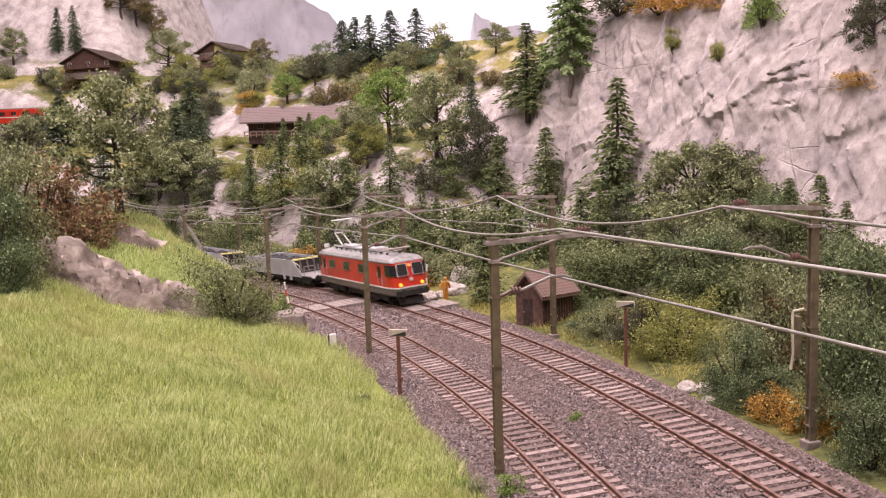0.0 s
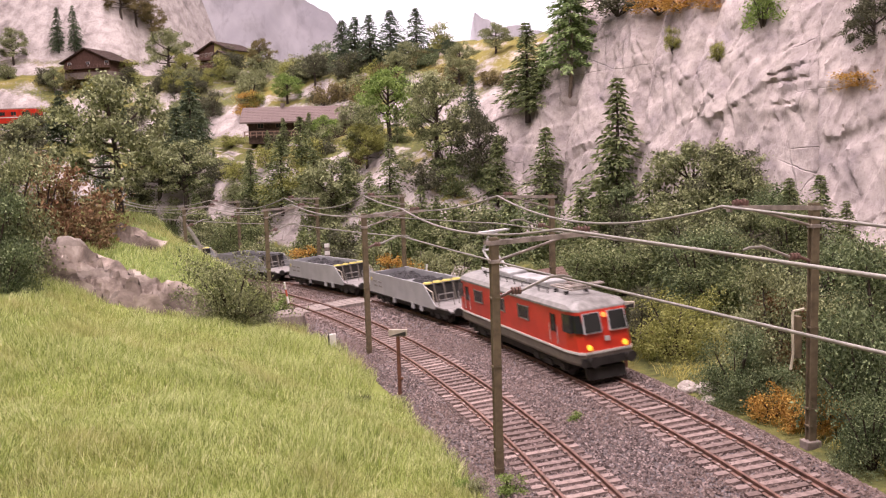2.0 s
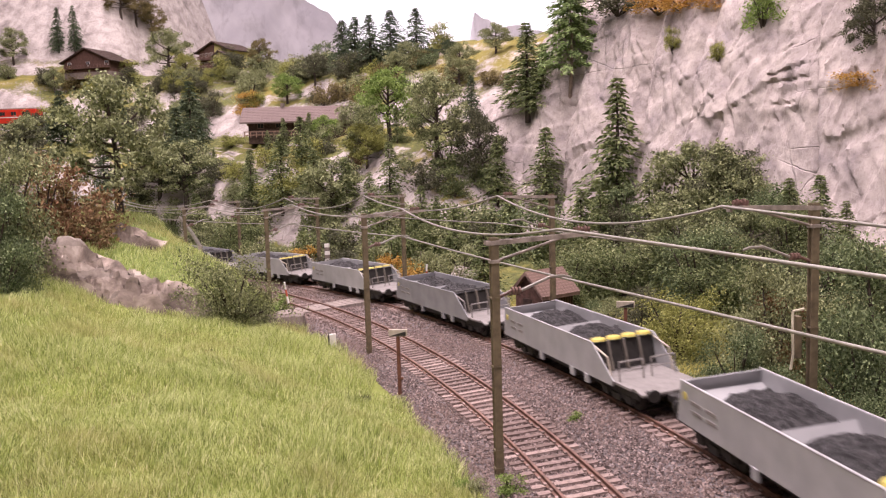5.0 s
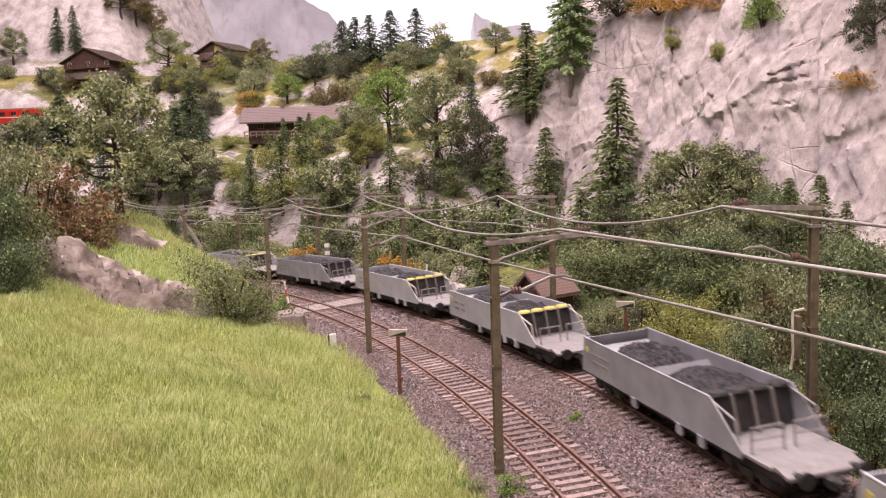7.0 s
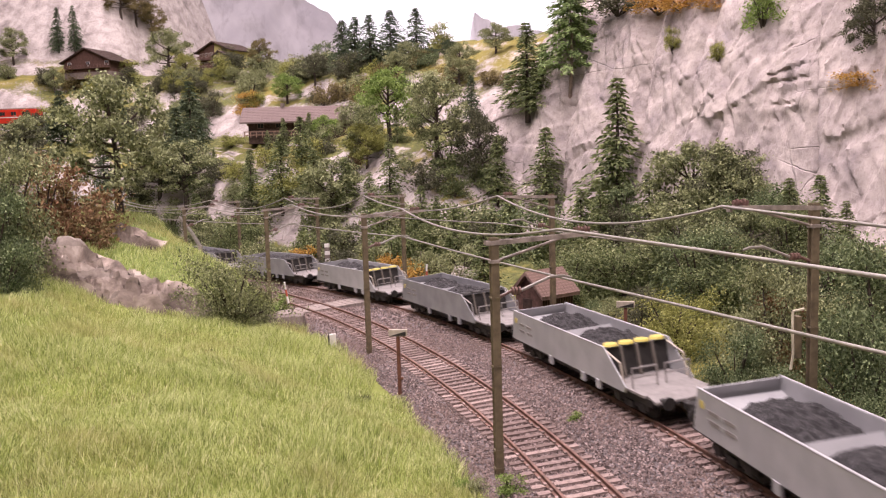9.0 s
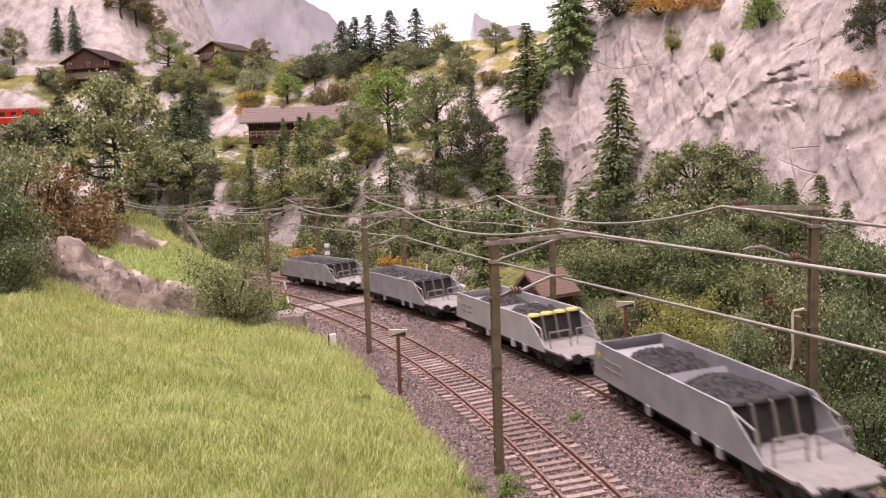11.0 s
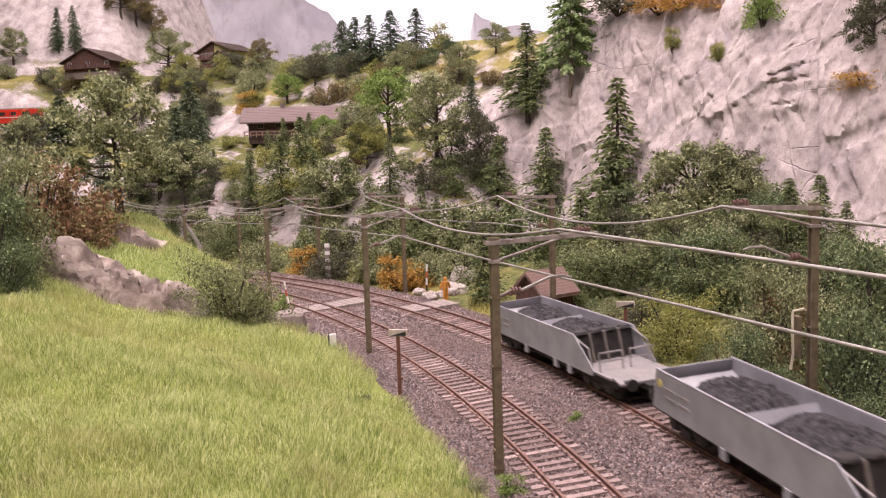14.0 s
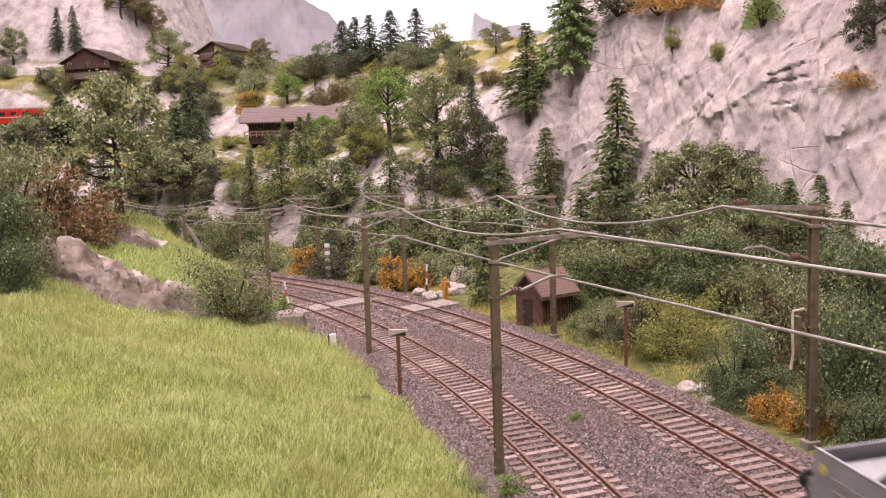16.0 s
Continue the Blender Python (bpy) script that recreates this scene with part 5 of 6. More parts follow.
_hut = gabled("wooden_hut", cpose(7.0, 60.2, -0.35, 38), "small brown wooden hut with tiled roof beside the track", 3.0, 2.6, 2.3, 1.25, 0.35, M_HUTWOOD, M_TILE, 12, (9, 12), "hut")
bm = bmesh.new()
box(bm, -0.04, -0.45, 0, 0.04, 0.45, 1.9, 0.01)
_dr = part("door", bm, M_HUTDARK, _hut, "dark plank door")
_dr.matrix_basis = cpose(-1.53, 0.1, 0)
bm = bmesh.new()
box(bm, -0.05, 0.28, 0.9, -0.09 + 0.0, 0.34, 1.0)
part("latch", bm, M_WIRE, _dr)

# ---- houses on the terraces
_barn = gabled("long_barn", cpose(-24.5, 153.5, 15.6, 5), "long dark wooden barn with brown roof on the terrace", 16.5, 7.5, 3.0, 2.0, 1.3, M_HUTDARK, M_ROOFBR, 0, (9, 22), "barn")
for _k in range(5):
    window_part(_barn, -6.2 + 3.1 * _k, -3.77, 1.5, 1.1, 0.9, "-y", M_TRIM)
bm = bmesh.new()
box(bm, -9.0, -4.6, 0.9, 6.0, -4.4, 1.05, 0.02)
for _k in range(16):
    box(bm, -8.9 + _k * 0.98, -4.6, 0.0, -8.75 + _k * 0.98, -4.45, 0.95)
box(bm, -9.0, -4.55, 0.35, 6.0, -4.45, 0.5)
part("railing", bm, M_TRIM, _barn, "brown wooden gallery railing")
bm = bmesh.new()
box(bm, -3.0, -0.4, 5.0, -2.3, 0.3, 5.9, 0.04)
part("chimney", bm, M_SLAB, _barn)

M_YELLOW = painted("yellow_plaster", (0.62, 0.56, 0.22), 0.85, 0.2, 0.08)
M_PINK = painted("red_brown_boards", (0.125, 0.07, 0.055), 0.8, 0.2, 0.2)


def chalet(x, y, z, rot, L, D, H, rise, mat, label, balconies, half=False):
    root = gabled("chalet", cpose(x, y, z, rot), label, D, L, H, rise, 0.9, mat, M_HUTDARK, 0, (7, 10), "house")
    # the gable end looks along -x of the house
    lo = 0.1 if half else -L / 2 + 0.1
    hi = L / 2 - 0.1 if half else L / 2 - 0.6
    for k, zz in enumerate(balconies):
        bm = bmesh.new()
        box(bm, -D / 2 - 1.0, lo, zz, -D / 2, hi, zz + 0.15, 0.02)
        for q in range(14):
            w = lo + 0.05 + q * (hi - lo - 0.35) / 13
            box(bm, -D / 2 - 1.0, w, zz + 0.1, -D / 2 - 0.92, w + (hi - lo) / 26, zz + 0.85)
        box(bm, -D / 2 - 1.05, lo, zz + 0.82, -D / 2 - 0.88, hi, zz + 0.95)
        part("balcony", bm, M_HUTWOOD, root, "brown carved wooden balcony")
        for q in range(3):
            window_part(root, -D / 2 - 0.02, lo + 0.9 + q * (hi - lo - 1.8) / 2, zz + 0.7, 1.0, 1.0, "-x", M_WHITE)
    bm = bmesh.new()
    box(bm, -D / 2 - 0.15, -L / 2 - 0.1, -1.2, D / 2 + 0.1, L / 2 + 0.1, 0.4, 0.03)
    part("plinth", bm, M_CONC, root, "grey stone plinth")
    return root


_ch = chalet(-50.5, 213, 33.2, 62, 9.5, 8.5, 4.6, 2.0, M_YELLOW, "yellow plastered chalet with dark roof and balconies on the slope", (0.6, 2.6), True)
bm = bmesh.new()
prism(bm, [(0.0, 0.3), (4.7, 0.3), (4.7, 4.75), (0.0, 6.5)], -4.32, -4.255, "x")
part("cladding", bm, M_PINK, _ch, "red-brown boarded half of the gable")
bm = bmesh.new()
prism(bm, [(-4.9, -1.0), (-1.2, -1.0), (-1.2, 3.2), (-3.0, 4.1), (-4.9, 3.2)], -6.0, -4.26, "x")
part("wing", bm, M_YELLOW, _ch, "small yellow plastered wing")
for _s in (-1, 1):
    bm = bmesh.new()
    prism(bm, [(-3.02, 4.12), (-3.02 + _s * 2.4, 2.95), (-3.02 + _s * 2.4, 3.15), (-3.02, 4.34)], -6.5, -4.2, "x")
    part("wing_roof", bm, M_HUTDARK, _ch)
window_part(_ch, -6.02, -3.9, 1.5, 0.9, 1.0, "-x", M_WHITE)
bm = bmesh.new()
box(bm, -6.9, -4.8, 0.2, -6.0, -2.2, 1.1, 0.05)
part("balcony", bm, M_HUTWOOD, _ch, "brown balcony of the wing")
window_part(_ch, -1.5, -4.77, 2.6, 1.2, 1.1, "-y", M_WHITE)
window_part(_ch, 1.6, -4.77, 0.9, 1.6, 1.2, "-y", M_WHITE)
chalet(-84.5, 221, 34.2, 75, 13, 9, 3.0, 3.0, M_PINK, "dark brown wooden chalet with flower balcony below pale rocks", (1.2,))


# ---- parked red railcar on the upper line
M_RED = painted("locomotive_red", (0.60, 0.042, 0.020), 0.32, 0.5, 0.10, 0.0, 0.8)
M_STRIPE = painted("stripe_white", (0.75, 0.72, 0.68), 0.45, 0.4, 0.08)


def red_railcar():
    root = thing("red_railcar", cpose(-99.5, 200, 20.9, -3), "parked red railcar with a cream stripe on the upper line", "railcar")
    bm = bmesh.new()
    box(bm, -9, -1.6, 0.9, 9, 1.6, 4.0, 0.15)
    part("body", bm, M_RED, root)
    bm = bmesh.new()
    box(bm, -9.02, -1.63, 2.15, 9.02, 1.63, 2.35)
    part("stripe", bm, M_STRIPE, root)
    bm = bmesh.new()
    box(bm, -8.9, -1.5, 4.0, 8.9, 1.5, 4.35, 0.12)
    part("roof", bm, M_BOOM, root, "grey roof")
    bm = bmesh.new()
    box(bm, -8, -1.1, 0.0, 8, 1.1, 0.9, 0.1)
    part("underframe", bm, M_BLACK, root, "black underframe")
    for k in range(6):
        window_part(root, -6.5 + 2.6 * k, -1.61, 2.6, 1.3, 0.9, "-y", M_RED)


red_railcar()

# ---- painted distance and sky
M_MOUNT = rock("painted_mountain", [(0.40, 0.385, 0.42), (0.49, 0.465, 0.50), (0.59, 0.565, 0.59)], 0.03, (1, 1, 0.5), 0.2, 1.0)
M_PEAK = rock("painted_far_peak", [(0.66, 0.62, 0.68), (0.76, 0.72, 0.77), (0.85, 0.82, 0.86)], 0.06, (1.6, 1, 0.4), 0.1, 0.5)


def relief(name, y, xs, top, base, mat, label, amp):
    vs = [i / 40 for i in range(41)]

    def fn(x, v):
        z = base + (top(x) - base) * v
        return (x, y + 14 * v + amp * nz(x, z, 2, 0.05, 5), z)

    return tagged(grid_mesh(name, xs, vs, fn, mat), label, "backdrop", kind="structure")


relief("backdrop_mountain", 370, [-210 + 1.5 * i for i in range(125)],
       lambda x: interp([(-210, 120), (-110, 112), (-75, 96), (-55, 79), (-47, 75), (-42, 69), (-38.5, 64), (-37, 52), (-34, 44), (-22, 40)], x) + 1.2 * nz(x, 0, 0, 0.12, 3),
       10, M_MOUNT, "grey-violet painted mountain behind the ridge", 3.0)
relief("backdrop_peak", 392, [8 + 0.7 * i for i in range(70)],
       lambda x: interp([(8, 42), (13, 50), (15.8, 68), (17.5, 76), (20, 74.5), (24, 73), (28, 69), (36, 70), (60, 64)], x) + 0.8 * nz(x, 0, 3, 0.3, 3),
       10, M_PEAK, "hazy pale painted peak in the distance", 1.0)
M_SKY = bpy.data.materials.new("sky_board")
M_SKY.use_nodes = True
_nt = M_SKY.node_tree
_nt.nodes.remove(_nt.nodes["Principled BSDF"])
# the board gives off its own white light instead of taking the lamps' light
_e = _nt.nodes.new("ShaderNodeEmission")
_e.inputs["Color"].default_value = (1.0, 0.98, 1.0, 1)
_e.inputs["Strength"].default_value = 1.15
_nt.links.new(_e.outputs[0], _nt.nodes["Material Output"].inputs["Surface"])
bm = bmesh.new()
box(bm, -420, 420, -100, 420, 424, 200)
tagged(finish("backdrop_sky", bm, M_SKY), "plain white sky board that glows evenly", "backdrop", kind="structure")

# ---- the unseen hall closes the place; its dark paint holds the fill light down
M_HALL = painted("hall_paint", (0.22, 0.205, 0.20), 0.9, 0.2, 0.04, 0.0, 0.05)
M_FLOOR = painted("hall_floor", (0.20, 0.18, 0.16), 0.6, 0.3, 0.1, 0.0, 0.1)
for _n, _b6, _m in (("wall_back", (-420, -224, -100, 420, -220, 200), M_HALL), ("wall_west", (-424, -220, -100, -420, 420, 200), M_HALL),
                    ("wall_east", (420, -220, -100, 424, 420, 200), M_HALL), ("floor", (-420, -220, -104, 420, 420, -100), M_FLOOR), ("ceiling", (-420, -220, 200, 420, 420, 204), M_HALL)):
    bm = bmesh.new()
    box(bm, *_b6)
    tagged(finish(_n, bm, _m), "plain painted surface of the unseen hall", "hall", kind="structure")


# ---- the train
M_LGREY = painted("loco_skirt_grey", (0.17, 0.148, 0.125), 0.6, 0.35, 0.12)
M_ROOF = painted("loco_roof_grey", (0.27, 0.258, 0.245), 0.5, 0.4, 0.2)
M_COVER = painted("roof_cover_grey", (0.43, 0.425, 0.425), 0.45, 0.4, 0.2, 0.0, 1.2)
M_SILVER = painted("silver_covers", (0.58, 0.57, 0.57), 0.38, 0.5, 0.1)
M_DARK = painted("running_gear_black", (0.035, 0.032, 0.03), 0.6, 0.3, 0.2)
M_WAGON = painted("wagon_grey", (0.42, 0.42, 0.43), 0.5, 0.4, 0.10, 0.0, 0.7)
M_WAGON2 = painted("wagon_grey_dull", (0.31, 0.31, 0.325), 0.55, 0.4, 0.14, 0.0, 0.7)
M_INNER = painted("wagon_inner", (0.40, 0.40, 0.41), 0.7, 0.3, 0.15, 0.0, 0.8)
M_DECK = painted("platform_grey", (0.27, 0.25, 0.24), 0.6, 0.3, 0.12)
M_YEL = painted("safety_yellow", (0.58, 0.49, 0.12), 0.45, 0.4, 0.08)
M_WINDOW, _nt, _b = nodes_of("cab_glass", 0.12, 0.35)
_b.inputs["Base Color"].default_value = (0.02, 0.022, 0.021, 1)
M_LOAD = rock("gravel_load", [(0.025, 0.024, 0.025), (0.055, 0.053, 0.055), (0.12, 0.116, 0.118)], 5.0, (1, 1, 1), 0.9, 0.15)


def glow(name, col, power):
    m, nt, b = nodes_of(name, 0.3, 0.4)
    b.inputs["Base Color"].default_value = (*col, 1)
    b.inputs["Emission Color"].default_value = (*col, 1)
    b.inputs["Emission Strength"].default_value = power
    return m


M_LAMP = glow("headlight_yellow", (1.0, 0.58, 0.05), 0.8)
M_LAMP2 = glow("toplight_orange", (1.0, 0.30, 0.06), 1.1)


def buffers(root, x, s, z=1.12):
    for y in (-0.98, 0.98):
        bm = bmesh.new()
        rod(bm, (x, y, z), (x + s * 0.45, y, z), 0.12, seg=10)
        rod(bm, (x + s * 0.45, y, z), (x + s * 0.55, y, z), 0.27, seg=12)
        part("buffer", bm, M_DARK, root)


def bogie(root, x, wheel_r, base):
    bm = bmesh.new()
    for y in (-1.2, 1.2):
        box(bm, x - base / 2 - 0.5, y - 0.12, 0.42, x + base / 2 + 0.5, y + 0.12, 0.78, 0.05)
        for k in (-1, 1):
            box(bm, x + k * base / 2 - 0.28, y - 0.17, 0.32, x + k * base / 2 + 0.28, y + 0.17, 0.7, 0.05)
        box(bm, x - 0.35, y - 0.2, 0.3, x + 0.35, y + 0.2, 0.62, 0.05)
    box(bm, x - 0.3, -1.2, 0.5, x + 0.3, 1.2, 0.8)
    b = part("bogie", bm, M_DARK, root)
    for k in (-1, 1):
        bm = bmesh.new()
        for y in (-0.86, 0.86):
            rod(bm, (x + k * base / 2, y - 0.1, wheel_r), (x + k * base / 2, y + 0.1, wheel_r), wheel_r, seg=20)
        rod(bm, (x + k * base / 2, -0.9, wheel_r), (x + k * base / 2, 0.9, wheel_r), 0.12)
        part("wheelset", bm, M_DARK, b)


def loft(bm, rings, close_ends=True):
    vs = [[bm.verts.new(p) for p in r] for r in rings]
    n = len(rings[0])
    fs = []
    for a, b in zip(vs, vs[1:]):
        for k in range(n - 1):
            fs.append(bm.faces.new((a[k], a[k + 1], b[k + 1], b[k])))
    if close_ends:
        fs.append(bm.faces.new(vs[0]))
        fs.append(bm.faces.new(vs[-1]))
    bmesh.ops.recalc_face_normals(bm, faces=fs)


def nose(x, z):
    """How far the cab front leans back at a height."""
    return x - (1 if x > 0 else -1) * (0.34 * max(0, z - 2.35) / 1.3 + 0.08 * max(0, 1.6 - z) + 1.5 * max(0, z - 3.58))


def band(bm, z_prof, grow=0.0):
    """A ring-shaped shell round the whole body over a height profile (half width factor, z)."""
    plan = [(-8.45, 0.0), (-8.45, 1.18), (-8.2, 1.42), (-7.3, 1.6), (7.3, 1.6), (8.2, 1.42), (8.45, 1.18), (8.45, 0.0)]
    full = plan + [(x, -y) for x, y in reversed(plan[1:-1])]
    rows = []
    for k, z in z_prof:
        rows.append([bm.verts.new(((nose(x, z) if abs(x) > 7.4 else x) * (1 + grow * 0.12), y * k * (1 + grow * 0.6), z)) for x, y in full])
    n = len(full)
    fs = []
    for a, b in zip(rows, rows[1:]):
        for i in range(n):
            fs.append(bm.faces.new((a[i], a[(i + 1) % n], b[(i + 1) % n], b[i])))
    fs.append(bm.faces.new(rows[0]))
    fs.append(bm.faces.new(rows[-1]))
    bmesh.ops.recalc_face_normals(bm, faces=fs)


def locomotive():
    root = thing("electric_locomotive", Matrix.Identity(4), "red model electric locomotive with grey roof, raised rear pantograph", "locomotive")
    bm = bmesh.new()
    band(bm, [(1.0, 1.52), (1.0, 3.52)])
    body = part("body", bm, M_RED, root, "glossy red body shell")
    bm = bmesh.new()
    band(bm, [(0.94, 0.88), (0.985, 1.02), (0.985, 1.5)])
    part("skirt", bm, M_LGREY, root, "grey-brown lower skirt")
    bm = bmesh.new()
    band(bm, [(1.0, 1.47), (1.0, 1.585)], 0.03)
    part("stripe", bm, M_STRIPE, root, "thin white waist stripe")
    bm = bmesh.new()
    band(bm, [(1.03, 3.5), (1.03, 3.6), (0.93, 3.78), (0.70, 3.92), (0.3, 3.99)])
    part("roof", bm, M_ROOF, root, "light grey curved roof")
    # side panes and louvres
    for s in (-1, 1):
        for x in (-4.3, -0.9, 2.4):
            bm = bmesh.new()
            box(bm, x - 0.68, s * 1.57, 2.44, x + 0.68, s * 1.63, 3.16, 0.05)
            fr = part("side_window", bm, M_LGREY, root, "framed side window")
            bm = bmesh.new()
            box(bm, x - 0.64, s * 1.60, 2.5, x + 0.64, s * 1.645, 3.1)
            part("pane", bm, M_WINDOW, fr)
        for x in (-6.3, 6.0):
            bm = bmesh.new()
            box(bm, x - 0.24, s * 1.585, 2.35, x + 0.24, s * 1.625, 3.2, 0.03)
            part("door_window", bm, M_WINDOW, root)
            bm = bmesh.new()
            for k in (-0.42, 0.42):
                rod(bm, (x + k, s * 1.64, 1.75), (x + k, s * 1.64, 2.7), 0.018, seg=6)
            part("handrail", bm, M_SILVER, root, "thin silver handrail")
        for x in (-7.35, 7.35):
            bm = bmesh.new()
            q = 1 if x > 0 else -1
            prism(bm, [(x - q * 0.35, 2.48), (x + q * 0.55, 2.48), (x + q * 0.45, 3.36), (x - q * 0.35, 3.36)], s * 1.48, s * 1.618, "y")
            part("cab_window", bm, M_WINDOW, root)
    for e in (-1, 1):
        for s in (-1, 1):
            bm = bmesh.new()
            vs = [bm.verts.new((nose(e * px_, z) + e * 0.02, s * (py_ + 0.022), z)) for px_, py_, z in
                  ((7.86, 1.50, 2.5), (8.2, 1.42, 2.5), (8.43, 1.20, 2.5), (8.43, 1.20, 3.34), (8.2, 1.42, 3.34), (7.86, 1.50, 3.34))]
            lo = [bm.verts.new((v.co.x - e * 0.08, v.co.y - s * 0.08, v.co.z)) for v in vs]
            fs = [bm.faces.new((vs[0], vs[1], vs[4], vs[5])), bm.faces.new((vs[1], vs[2], vs[3], vs[4]))]
            fs += [bm.faces.new((vs[i], vs[(i + 1) % 6], lo[(i + 1) % 6], lo[i])) for i in range(6)]
            bmesh.ops.recalc_face_normals(bm, faces=fs)
            part("corner_window", bm, M_WINDOW, root)
            for nm, grow, mat, dx in (("windscreen_frame", 0.045, M_SILVER, 0.012), ("windscreen", 0.0, M_WINDOW, 0.03)):
                y0, y1, z0, z1 = 0.25 - grow, 1.12 + grow, 2.5 - grow, 3.38 + grow * 0.5
                bm = bmesh.new()
                vs = []
                for y, z in ((y0, z0), (y1, z0), (y1 - 0.04, z1), (y0, z1)):
                    for d in (dx, -0.12):
                        xx = nose(e * 8.45, z) + e * (d - 0.0)
                        vs.append(bm.verts.new((xx, s * y, z)))
                f, b = vs[0::2], vs[1::2]
                fs = [bm.faces.new(f), bm.faces.new(b)] + [bm.faces.new((f[i], f[(i + 1) % 4], b[(i + 1) % 4], b[i])) for i in range(4)]
                bmesh.ops.recalc_face_normals(bm, faces=fs)
                part(nm, bm, mat, root)
            bm = bmesh.new()
            rod(bm, (e * 8.30, s * 0.95, 1.78), (e * 8.50, s * 0.95, 1.78), 0.15, 0.13, 14)
            part("headlight", bm, M_LAMP, root, "lit yellow headlight")
        bm = bmesh.new()
        rod(bm, (e * 8.05, 0, 3.24), (e * 8.31, 0, 3.24), 0.12, 0.11, 12)
        part("headlight", bm, M_LAMP2, root, "lit orange top lamp")
        bm = bmesh.new()
        box(bm, e * 8.44 - 0.03, -0.15, 2.0, e * 8.44 + 0.03, 0.15, 2.25, 0.03)
        part("emblem", bm, M_SILVER, root, "small silver emblem plate")
        bm = bmesh.new()
        box(bm, min(e * 7.9, e * 8.45), -1.35, 0.85, max(e * 7.9, e * 8.45), 1.35, 1.3, 0.05)
        part("buffer_beam", bm, M_DARK, root)
        bm = bmesh.new()
        prism(bm, [(e * 7.9, 0.2), (e * 8.3, 0.15), (e * 8.2, 0.7), (e * 7.8, 0.7)], -1.0, 1.0, "y")
        part("snowplough", bm, M_DARK, root)
        buffers(root, e * 8.4, e, 1.18)
        bogie(root, e * 4.6, 0.66, 3.1)
    bm = bmesh.new()
    box(bm, -2.2, -1.15, 0.3, 2.2, 1.15, 0.95, 0.1)
    part("underframe_box", bm, M_DARK, root)
    # roof equipment
    for x0, x1, h in ((-3.9, -1.6, 0.42), (-1.2, 0.9, 0.34), (1.2, 3.4, 0.42)):
        bm = bmesh.new()
        box(bm, x0, -0.62, 3.92, x1, 0.62, 3.98 + h, 0.1)
        part("roof_cover", bm, M_COVER, root, "silver roof cover")
    for s in (-1, 1):
        bm = bmesh.new()
        rod(bm, (-4.6, s * 0.95, 4.22), (4.4, s * 0.95, 4.22), 0.035, seg=6)
        for k in range(9):
            rod(bm, (-4.4 + k * 1.08, s * 0.95, 3.75), (-4.4 + k * 1.08, s * 0.95, 4.22), 0.03, seg=6)
        part("roof_rail", bm, M_DARK, root)
        bm = bmesh.new()
        prism(bm, [(s * 1.02, 3.84), (s * 1.5, 3.66), (s * 1.5, 3.72), (s * 1.02, 3.91)], -6.5, 6.3, "x")
        part("roof_walkway", bm, M_BOOM, root)
    for x in (-5.0, 5.0):
        for s in (-1, 1):
            for k in (-0.6, 0.6):
                bm = bmesh.new()
                for j in range(3):
                    rod(bm, (x + k, s * 0.55, 3.85 + j * 0.11), (x + k, s * 0.55, 3.92 + j * 0.11), 0.12, seg=10)
                part("insulator", bm, M_DARK, root)
    # folded pantograph in front, raised one behind
    bm = bmesh.new()
    for s in (-1, 1):
        rod(bm, (3.9, s * 0.55, 4.25), (6.1, s * 0.55, 4.25), 0.05, seg=6)
        rod(bm, (4.1, s * 0.45, 4.3), (6.6, s * 0.2, 4.42), 0.05, seg=6)
    rod(bm, (3.9, -0.55, 4.25), (3.9, 0.55, 4.25), 0.05, seg=6)
    rod(bm, (6.1, -0.55, 4.25), (6.1, 0.55, 4.25), 0.05, seg=6)
    rod(bm, (6.4, -1.0, 4.5), (6.4, 1.0, 4.5), 0.06, seg=6)
    rod(bm, (6.7, -1.0, 4.5), (6.7, 1.0, 4.5), 0.06, seg=6)
    part("pantograph", bm, M_BOOM, root, "folded grey pantograph")
    bm = bmesh.new()
    for s in (-1, 1):
        rod(bm, (-4.0, s * 0.5, 4.25), (-6.2, s * 0.5, 4.25), 0.05, seg=6)
        limb(bm, [(-4.3, s * 0.42, 4.3), (-6.1, s * 0.35, 5.35)], 0.075, 0.06)
        limb(bm, [(-6.1, s * 0.35, 5.35), (-5.0, s * 0.25, 6.5)], 0.06, 0.05)
        rod(bm, (-5.0 + s * 0.16, -0.95, 6.6), (-5.0 + s * 0.16, 0.95, 6.6), 0.06, seg=6)
    rod(bm, (-6.1, -0.4, 5.35), (-6.1, 0.4, 5.35), 0.06, seg=6)
    rod(bm, (-5.0, -0.3, 6.5), (-5.0, 0.3, 6.5), 0.06, seg=6)
    part("pantograph", bm, M_SILVER, root, "raised silver pantograph")
    return root


def heap(x0, x1, height, seed, zb):
    """A gravel heap that fills the hopper from x0 to x1."""
    def fn(u, v):
        x, y = x0 + (x1 - x0) * u, -1.42 + 2.84 * v
        e = (math.sin(math.pi * u) ** 0.6) * (0.55 + 0.45 * math.sin(math.pi * v))
        return (x, y, zb + height * e + 0.16 * nz(x, y, seed, 1.6, 4) + 0.11 * nz(x, y, seed, 5, 3))
    return fn


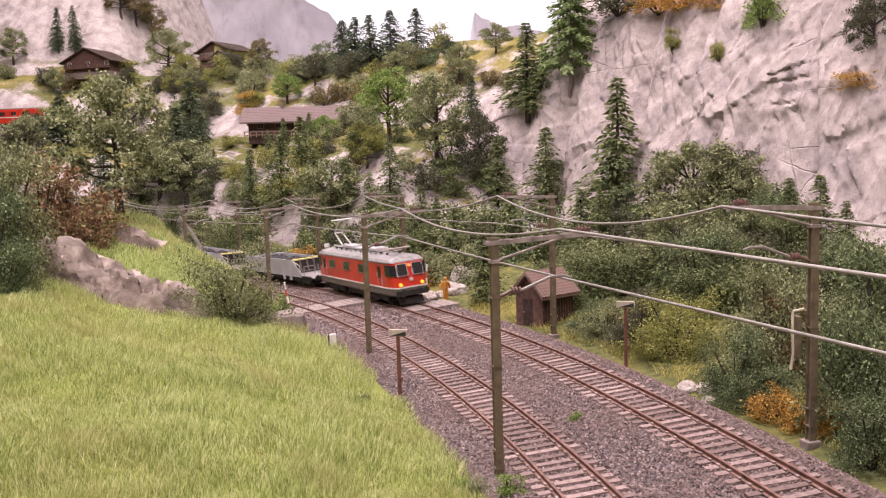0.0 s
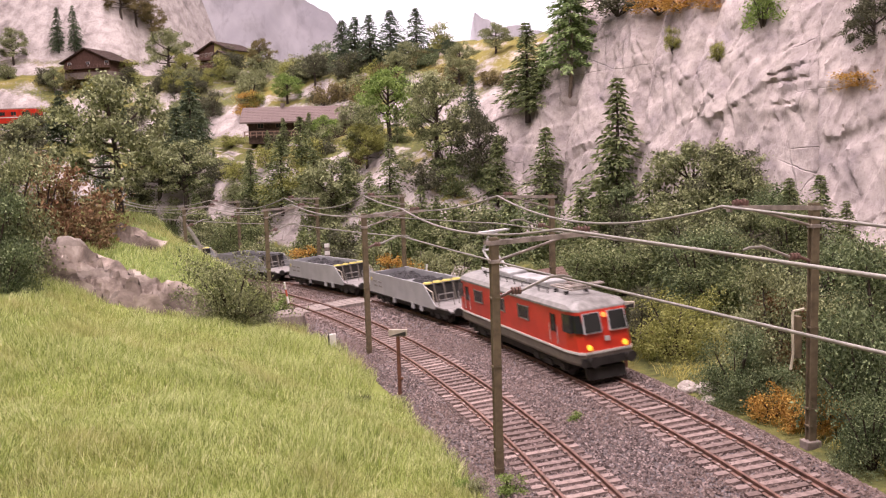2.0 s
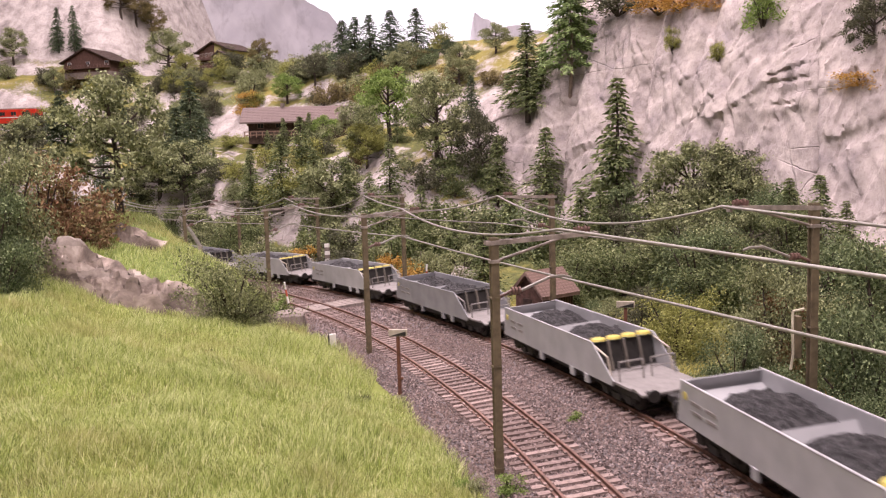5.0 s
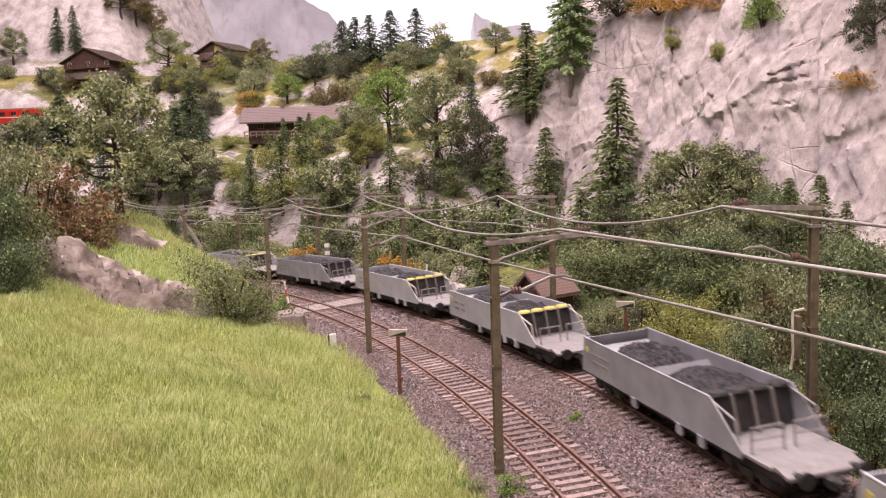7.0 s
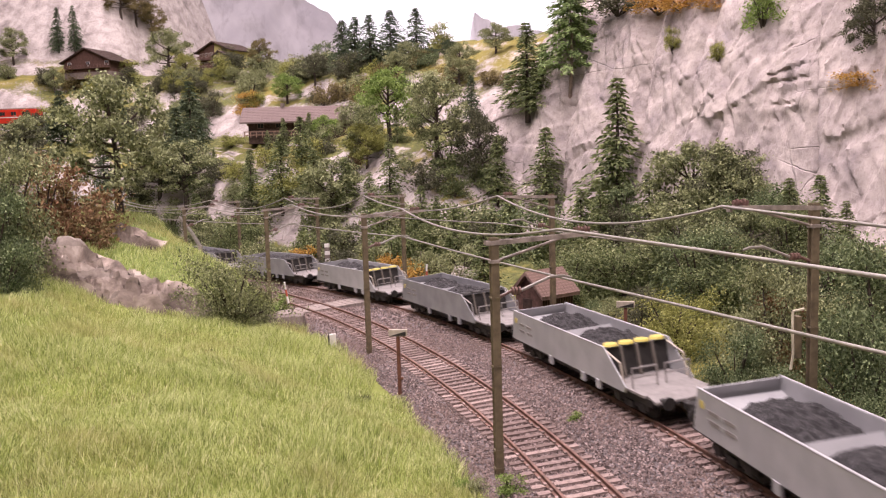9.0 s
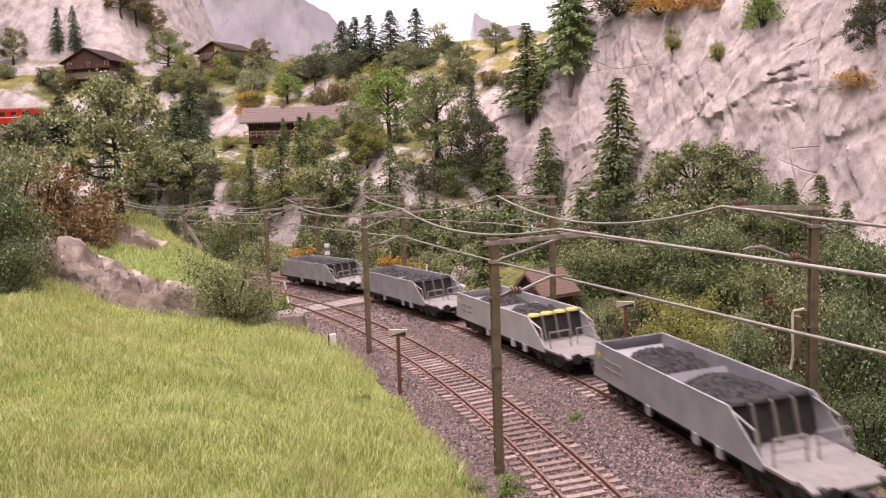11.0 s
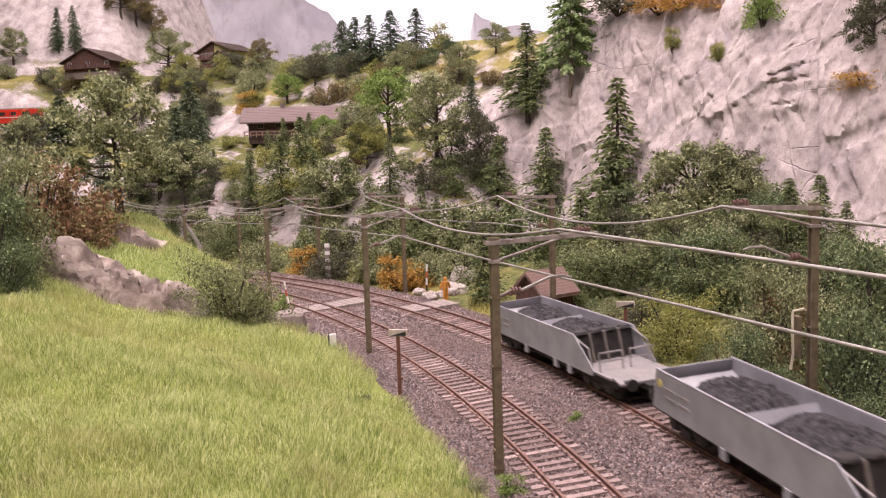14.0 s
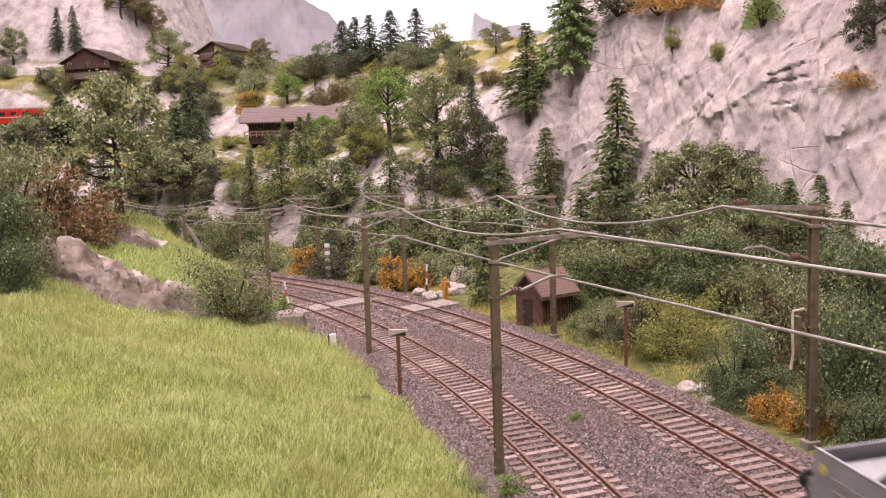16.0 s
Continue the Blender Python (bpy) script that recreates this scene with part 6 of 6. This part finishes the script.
def wagon(yellow):
    """An open hopper wagon: long tub with a slanted front, load heaps, end platform with railing."""
    tone = "light grey" if yellow else "dull grey"
    trim = "yellow" if yellow else "black"
    mat = M_WAGON if yellow else M_WAGON2
    root = thing("hopper_wagon", Matrix.Identity(4), tone + " model hopper wagon loaded with dark gravel, " + trim + " hatch trim", "wagon", "hopper wagons")
    side = [(-8.7, 0.95), (-8.2, 2.55), (2.95, 2.55), (4.85, 1.15), (4.7, 0.95)]
    for s in (-1, 1):
        bm = bmesh.new()
        prism(bm, side, s * 1.60, s * 1.52, "y")
        part("side_panel", bm, mat, root, "smooth grey side panel with slanted front")
        bm = bmesh.new()
        rod(bm, (-8.2, s * 1.57, 2.56), (2.95, s * 1.57, 2.56), 0.045, seg=8)
        rod(bm, (2.95, s * 1.57, 2.56), (4.85, s * 1.57, 1.16), 0.04, seg=8)
        part("top_rim", bm, mat, root)
    bm = bmesh.new()
    prism(bm, [(-8.65, 1.0), (-8.15, 2.55), (-8.05, 2.55), (-8.55, 1.0)], -1.52, 1.52, "y")
    part("rear_wall", bm, mat, root)
    bm = bmesh.new()
    prism(bm, [(-8.0, 2.1), (-6.4, 1.3), (2.0, 1.3), (2.7, 1.9), (2.7, 1.0), (-8.45, 1.0)], -1.5, 1.5, "y")
    part("hopper_floor", bm, M_INNER, root)
    n = [i / 30 for i in range(31)]
    for x0, x1, sd in ((-7.2, -2.7, 3.0), (-2.3, 2.75, 8.0)):
        grid_mesh("load", n, n, heap(x0, x1, 1.0, sd + (5 if yellow else 0), 1.62), M_LOAD, root, "dark gravel load heap", False)
    bm = bmesh.new()
    prism(bm, [(-3.1, 1.2), (-2.5, 2.28), (-1.9, 1.2)], -1.5, 1.5, "y")
    part("cross_saddle", bm, mat, root)
    # slanted front, its shaded openings put in as one black wall, hatch lids above
    bm = bmesh.new()
    prism(bm, [(2.75, 2.45), (2.9, 2.45), (3.1, 1.2), (2.95, 1.2)], -1.5, 1.5, "y")
    part("front_wall", bm, M_DARK, root, "recessed front wall, black in place of shaded openings")
    for k in range(4):
        y = -1.14 + k * 0.76
        bm = bmesh.new()
        bmesh.ops.create_cone(bm, cap_ends=True, segments=16, radius1=0.36, radius2=0.30, depth=0.09, matrix=Matrix.Translation((2.72, y, 2.58)) @ Matrix.Diagonal((0.95, 1, 1, 1)))
        part("hatch_lid", bm, M_YEL if yellow else M_DARK, root, ("yellow" if yellow else "black") + " round hatch lid")
    for k in range(3):
        y = -0.76 + k * 0.76
        bm = bmesh.new()
        prism(bm, [(2.85, 2.5), (2.98, 2.5), (3.35, 1.2), (3.15, 1.2)], y - 0.045, y + 0.045, "y")
        part("rib", bm, M_LGREY, root)
    bm = bmesh.new()
    box(bm, 3.0, -1.5, 1.02, 6.2, 1.5, 1.15, 0.03)
    prism(bm, [(6.2, 1.02), (6.2, 1.14), (6.85, 0.98), (6.85, 0.88)], -1.35, 1.35, "y")
    part("platform", bm, M_DECK, root, "pale grey end platform")
    rail_mat = M_BOARD if yellow else M_DECK
    for s in (-1, 1):
        bm = bmesh.new()
        limb(bm, [(3.0, s * 1.5, 2.4), (4.3, s * 1.5, 2.12), (4.55, s * 1.5, 1.15)], 0.045, 0.045)
        part("handrail", bm, rail_mat, root, ("cream" if yellow else "grey") + " bent handrail")
        bm = bmesh.new()
        limb(bm, [(5.0, s * 1.35, 1.15), (5.0, s * 1.35, 2.0), (5.0, s * 0.2, 2.0), (5.0, s * 0.2, 1.15)], 0.04, 0.04)
        rod(bm, (5.0, s * 1.35, 1.6), (5.0, s * 0.2, 1.6), 0.03, seg=6)
        part("railing", bm, M_DECK, root, "thin end railing")
    bm = bmesh.new()
    for y in (-1.3, 1.3):
        box(bm, -9.3, y - 0.08, 0.72, 6.6, y + 0.08, 1.0)
    for x in (-9.4, -4, 0, 4, 6.5):
        box(bm, x, -1.3, 0.75, x + 0.2, 1.3, 1.0)
    box(bm, -5.5, -1.0, 0.35, -1.0, 1.0, 1.0, 0.1)
    box(bm, -0.5, -1.0, 0.35, 3.5, 1.0, 1.0, 0.1)
    part("underframe", bm, M_DARK, root, "black underframe")
    for x in (-3.4, 0.4, 2.0):
        bm = bmesh.new()
        box(bm, x, -1.64, 0.55, x + 0.4, -1.5, 0.98, 0.03)
        part("bracket", bm, mat, root)
    for x in (-6.3, -7.4):
        for z in (1.5, 1.85):
            bm = bmesh.new()
            box(bm, x, -1.625, z, x + 0.75, -1.602, z + 0.14)
            part("lettering_bar", bm, M_DECK, root)
    bm = bmesh.new()
    rod(bm, (-7.9, -1.625, 2.05), (-7.9, -1.602, 2.05), 0.16, seg=12)
    part("marking", bm, M_YEL, root, "round yellow marking")
    for s in (-1, 1):
        bm = bmesh.new()
        limb(bm, [(-9.35, s * 1.2, 1.0), (-8.45, s * 1.3, 1.9)], 0.08, 0.08)
        part("end_brace", bm, mat, root, "slanted grey end brace")
    for x in (-6.4, 4.6):
        bogie(root, x, 0.53, 2.1)
    for e, x in ((-1, -9.4), (1, 6.7)):
        buffers(root, x, e, 0.98)
        bm = bmesh.new()
        rod(bm, (x, 0, 0.8), (x + e * 0.85, 0, 0.75), 0.14, seg=8)
        box(bm, x + e * 0.5 - 0.2, -0.25, 0.62, x + e * 0.5 + 0.2, 0.25, 0.9, 0.03)
        part("coupling", bm, M_DARK, root)
    return root


LOCO = locomotive()
_pale = wagon(True)
_dull = wagon(False)
WAGONS = []
for _y in (1, 1, 0, 1, 1, 0, 1, 0, 0):
    _src = _pale if _y else _dull
    WAGONS.append(_src if _src not in WAGONS else copy_thing(_src, Matrix.Identity(4)))

SPEED = 14.52


def arc_deg(s):
    return 45.0 - math.degrees(s / ARC_B[2])


def motions():
    """The train runs at an even pace along the outer track."""
    times = [0.0, 0.1] + [0.5 * i for i in range(1, 32)] + [15.9, 16.0]
    walk(LOCO, [(t, rail_pose(ARC_B, arc_deg(48.65 + SPEED * t))) for t in times])
    for k, w in enumerate(WAGONS):
        walk(w, [(t, rail_pose(ARC_B, arc_deg(31.55 - 18.95 * k + SPEED * t))) for t in times])


motions()
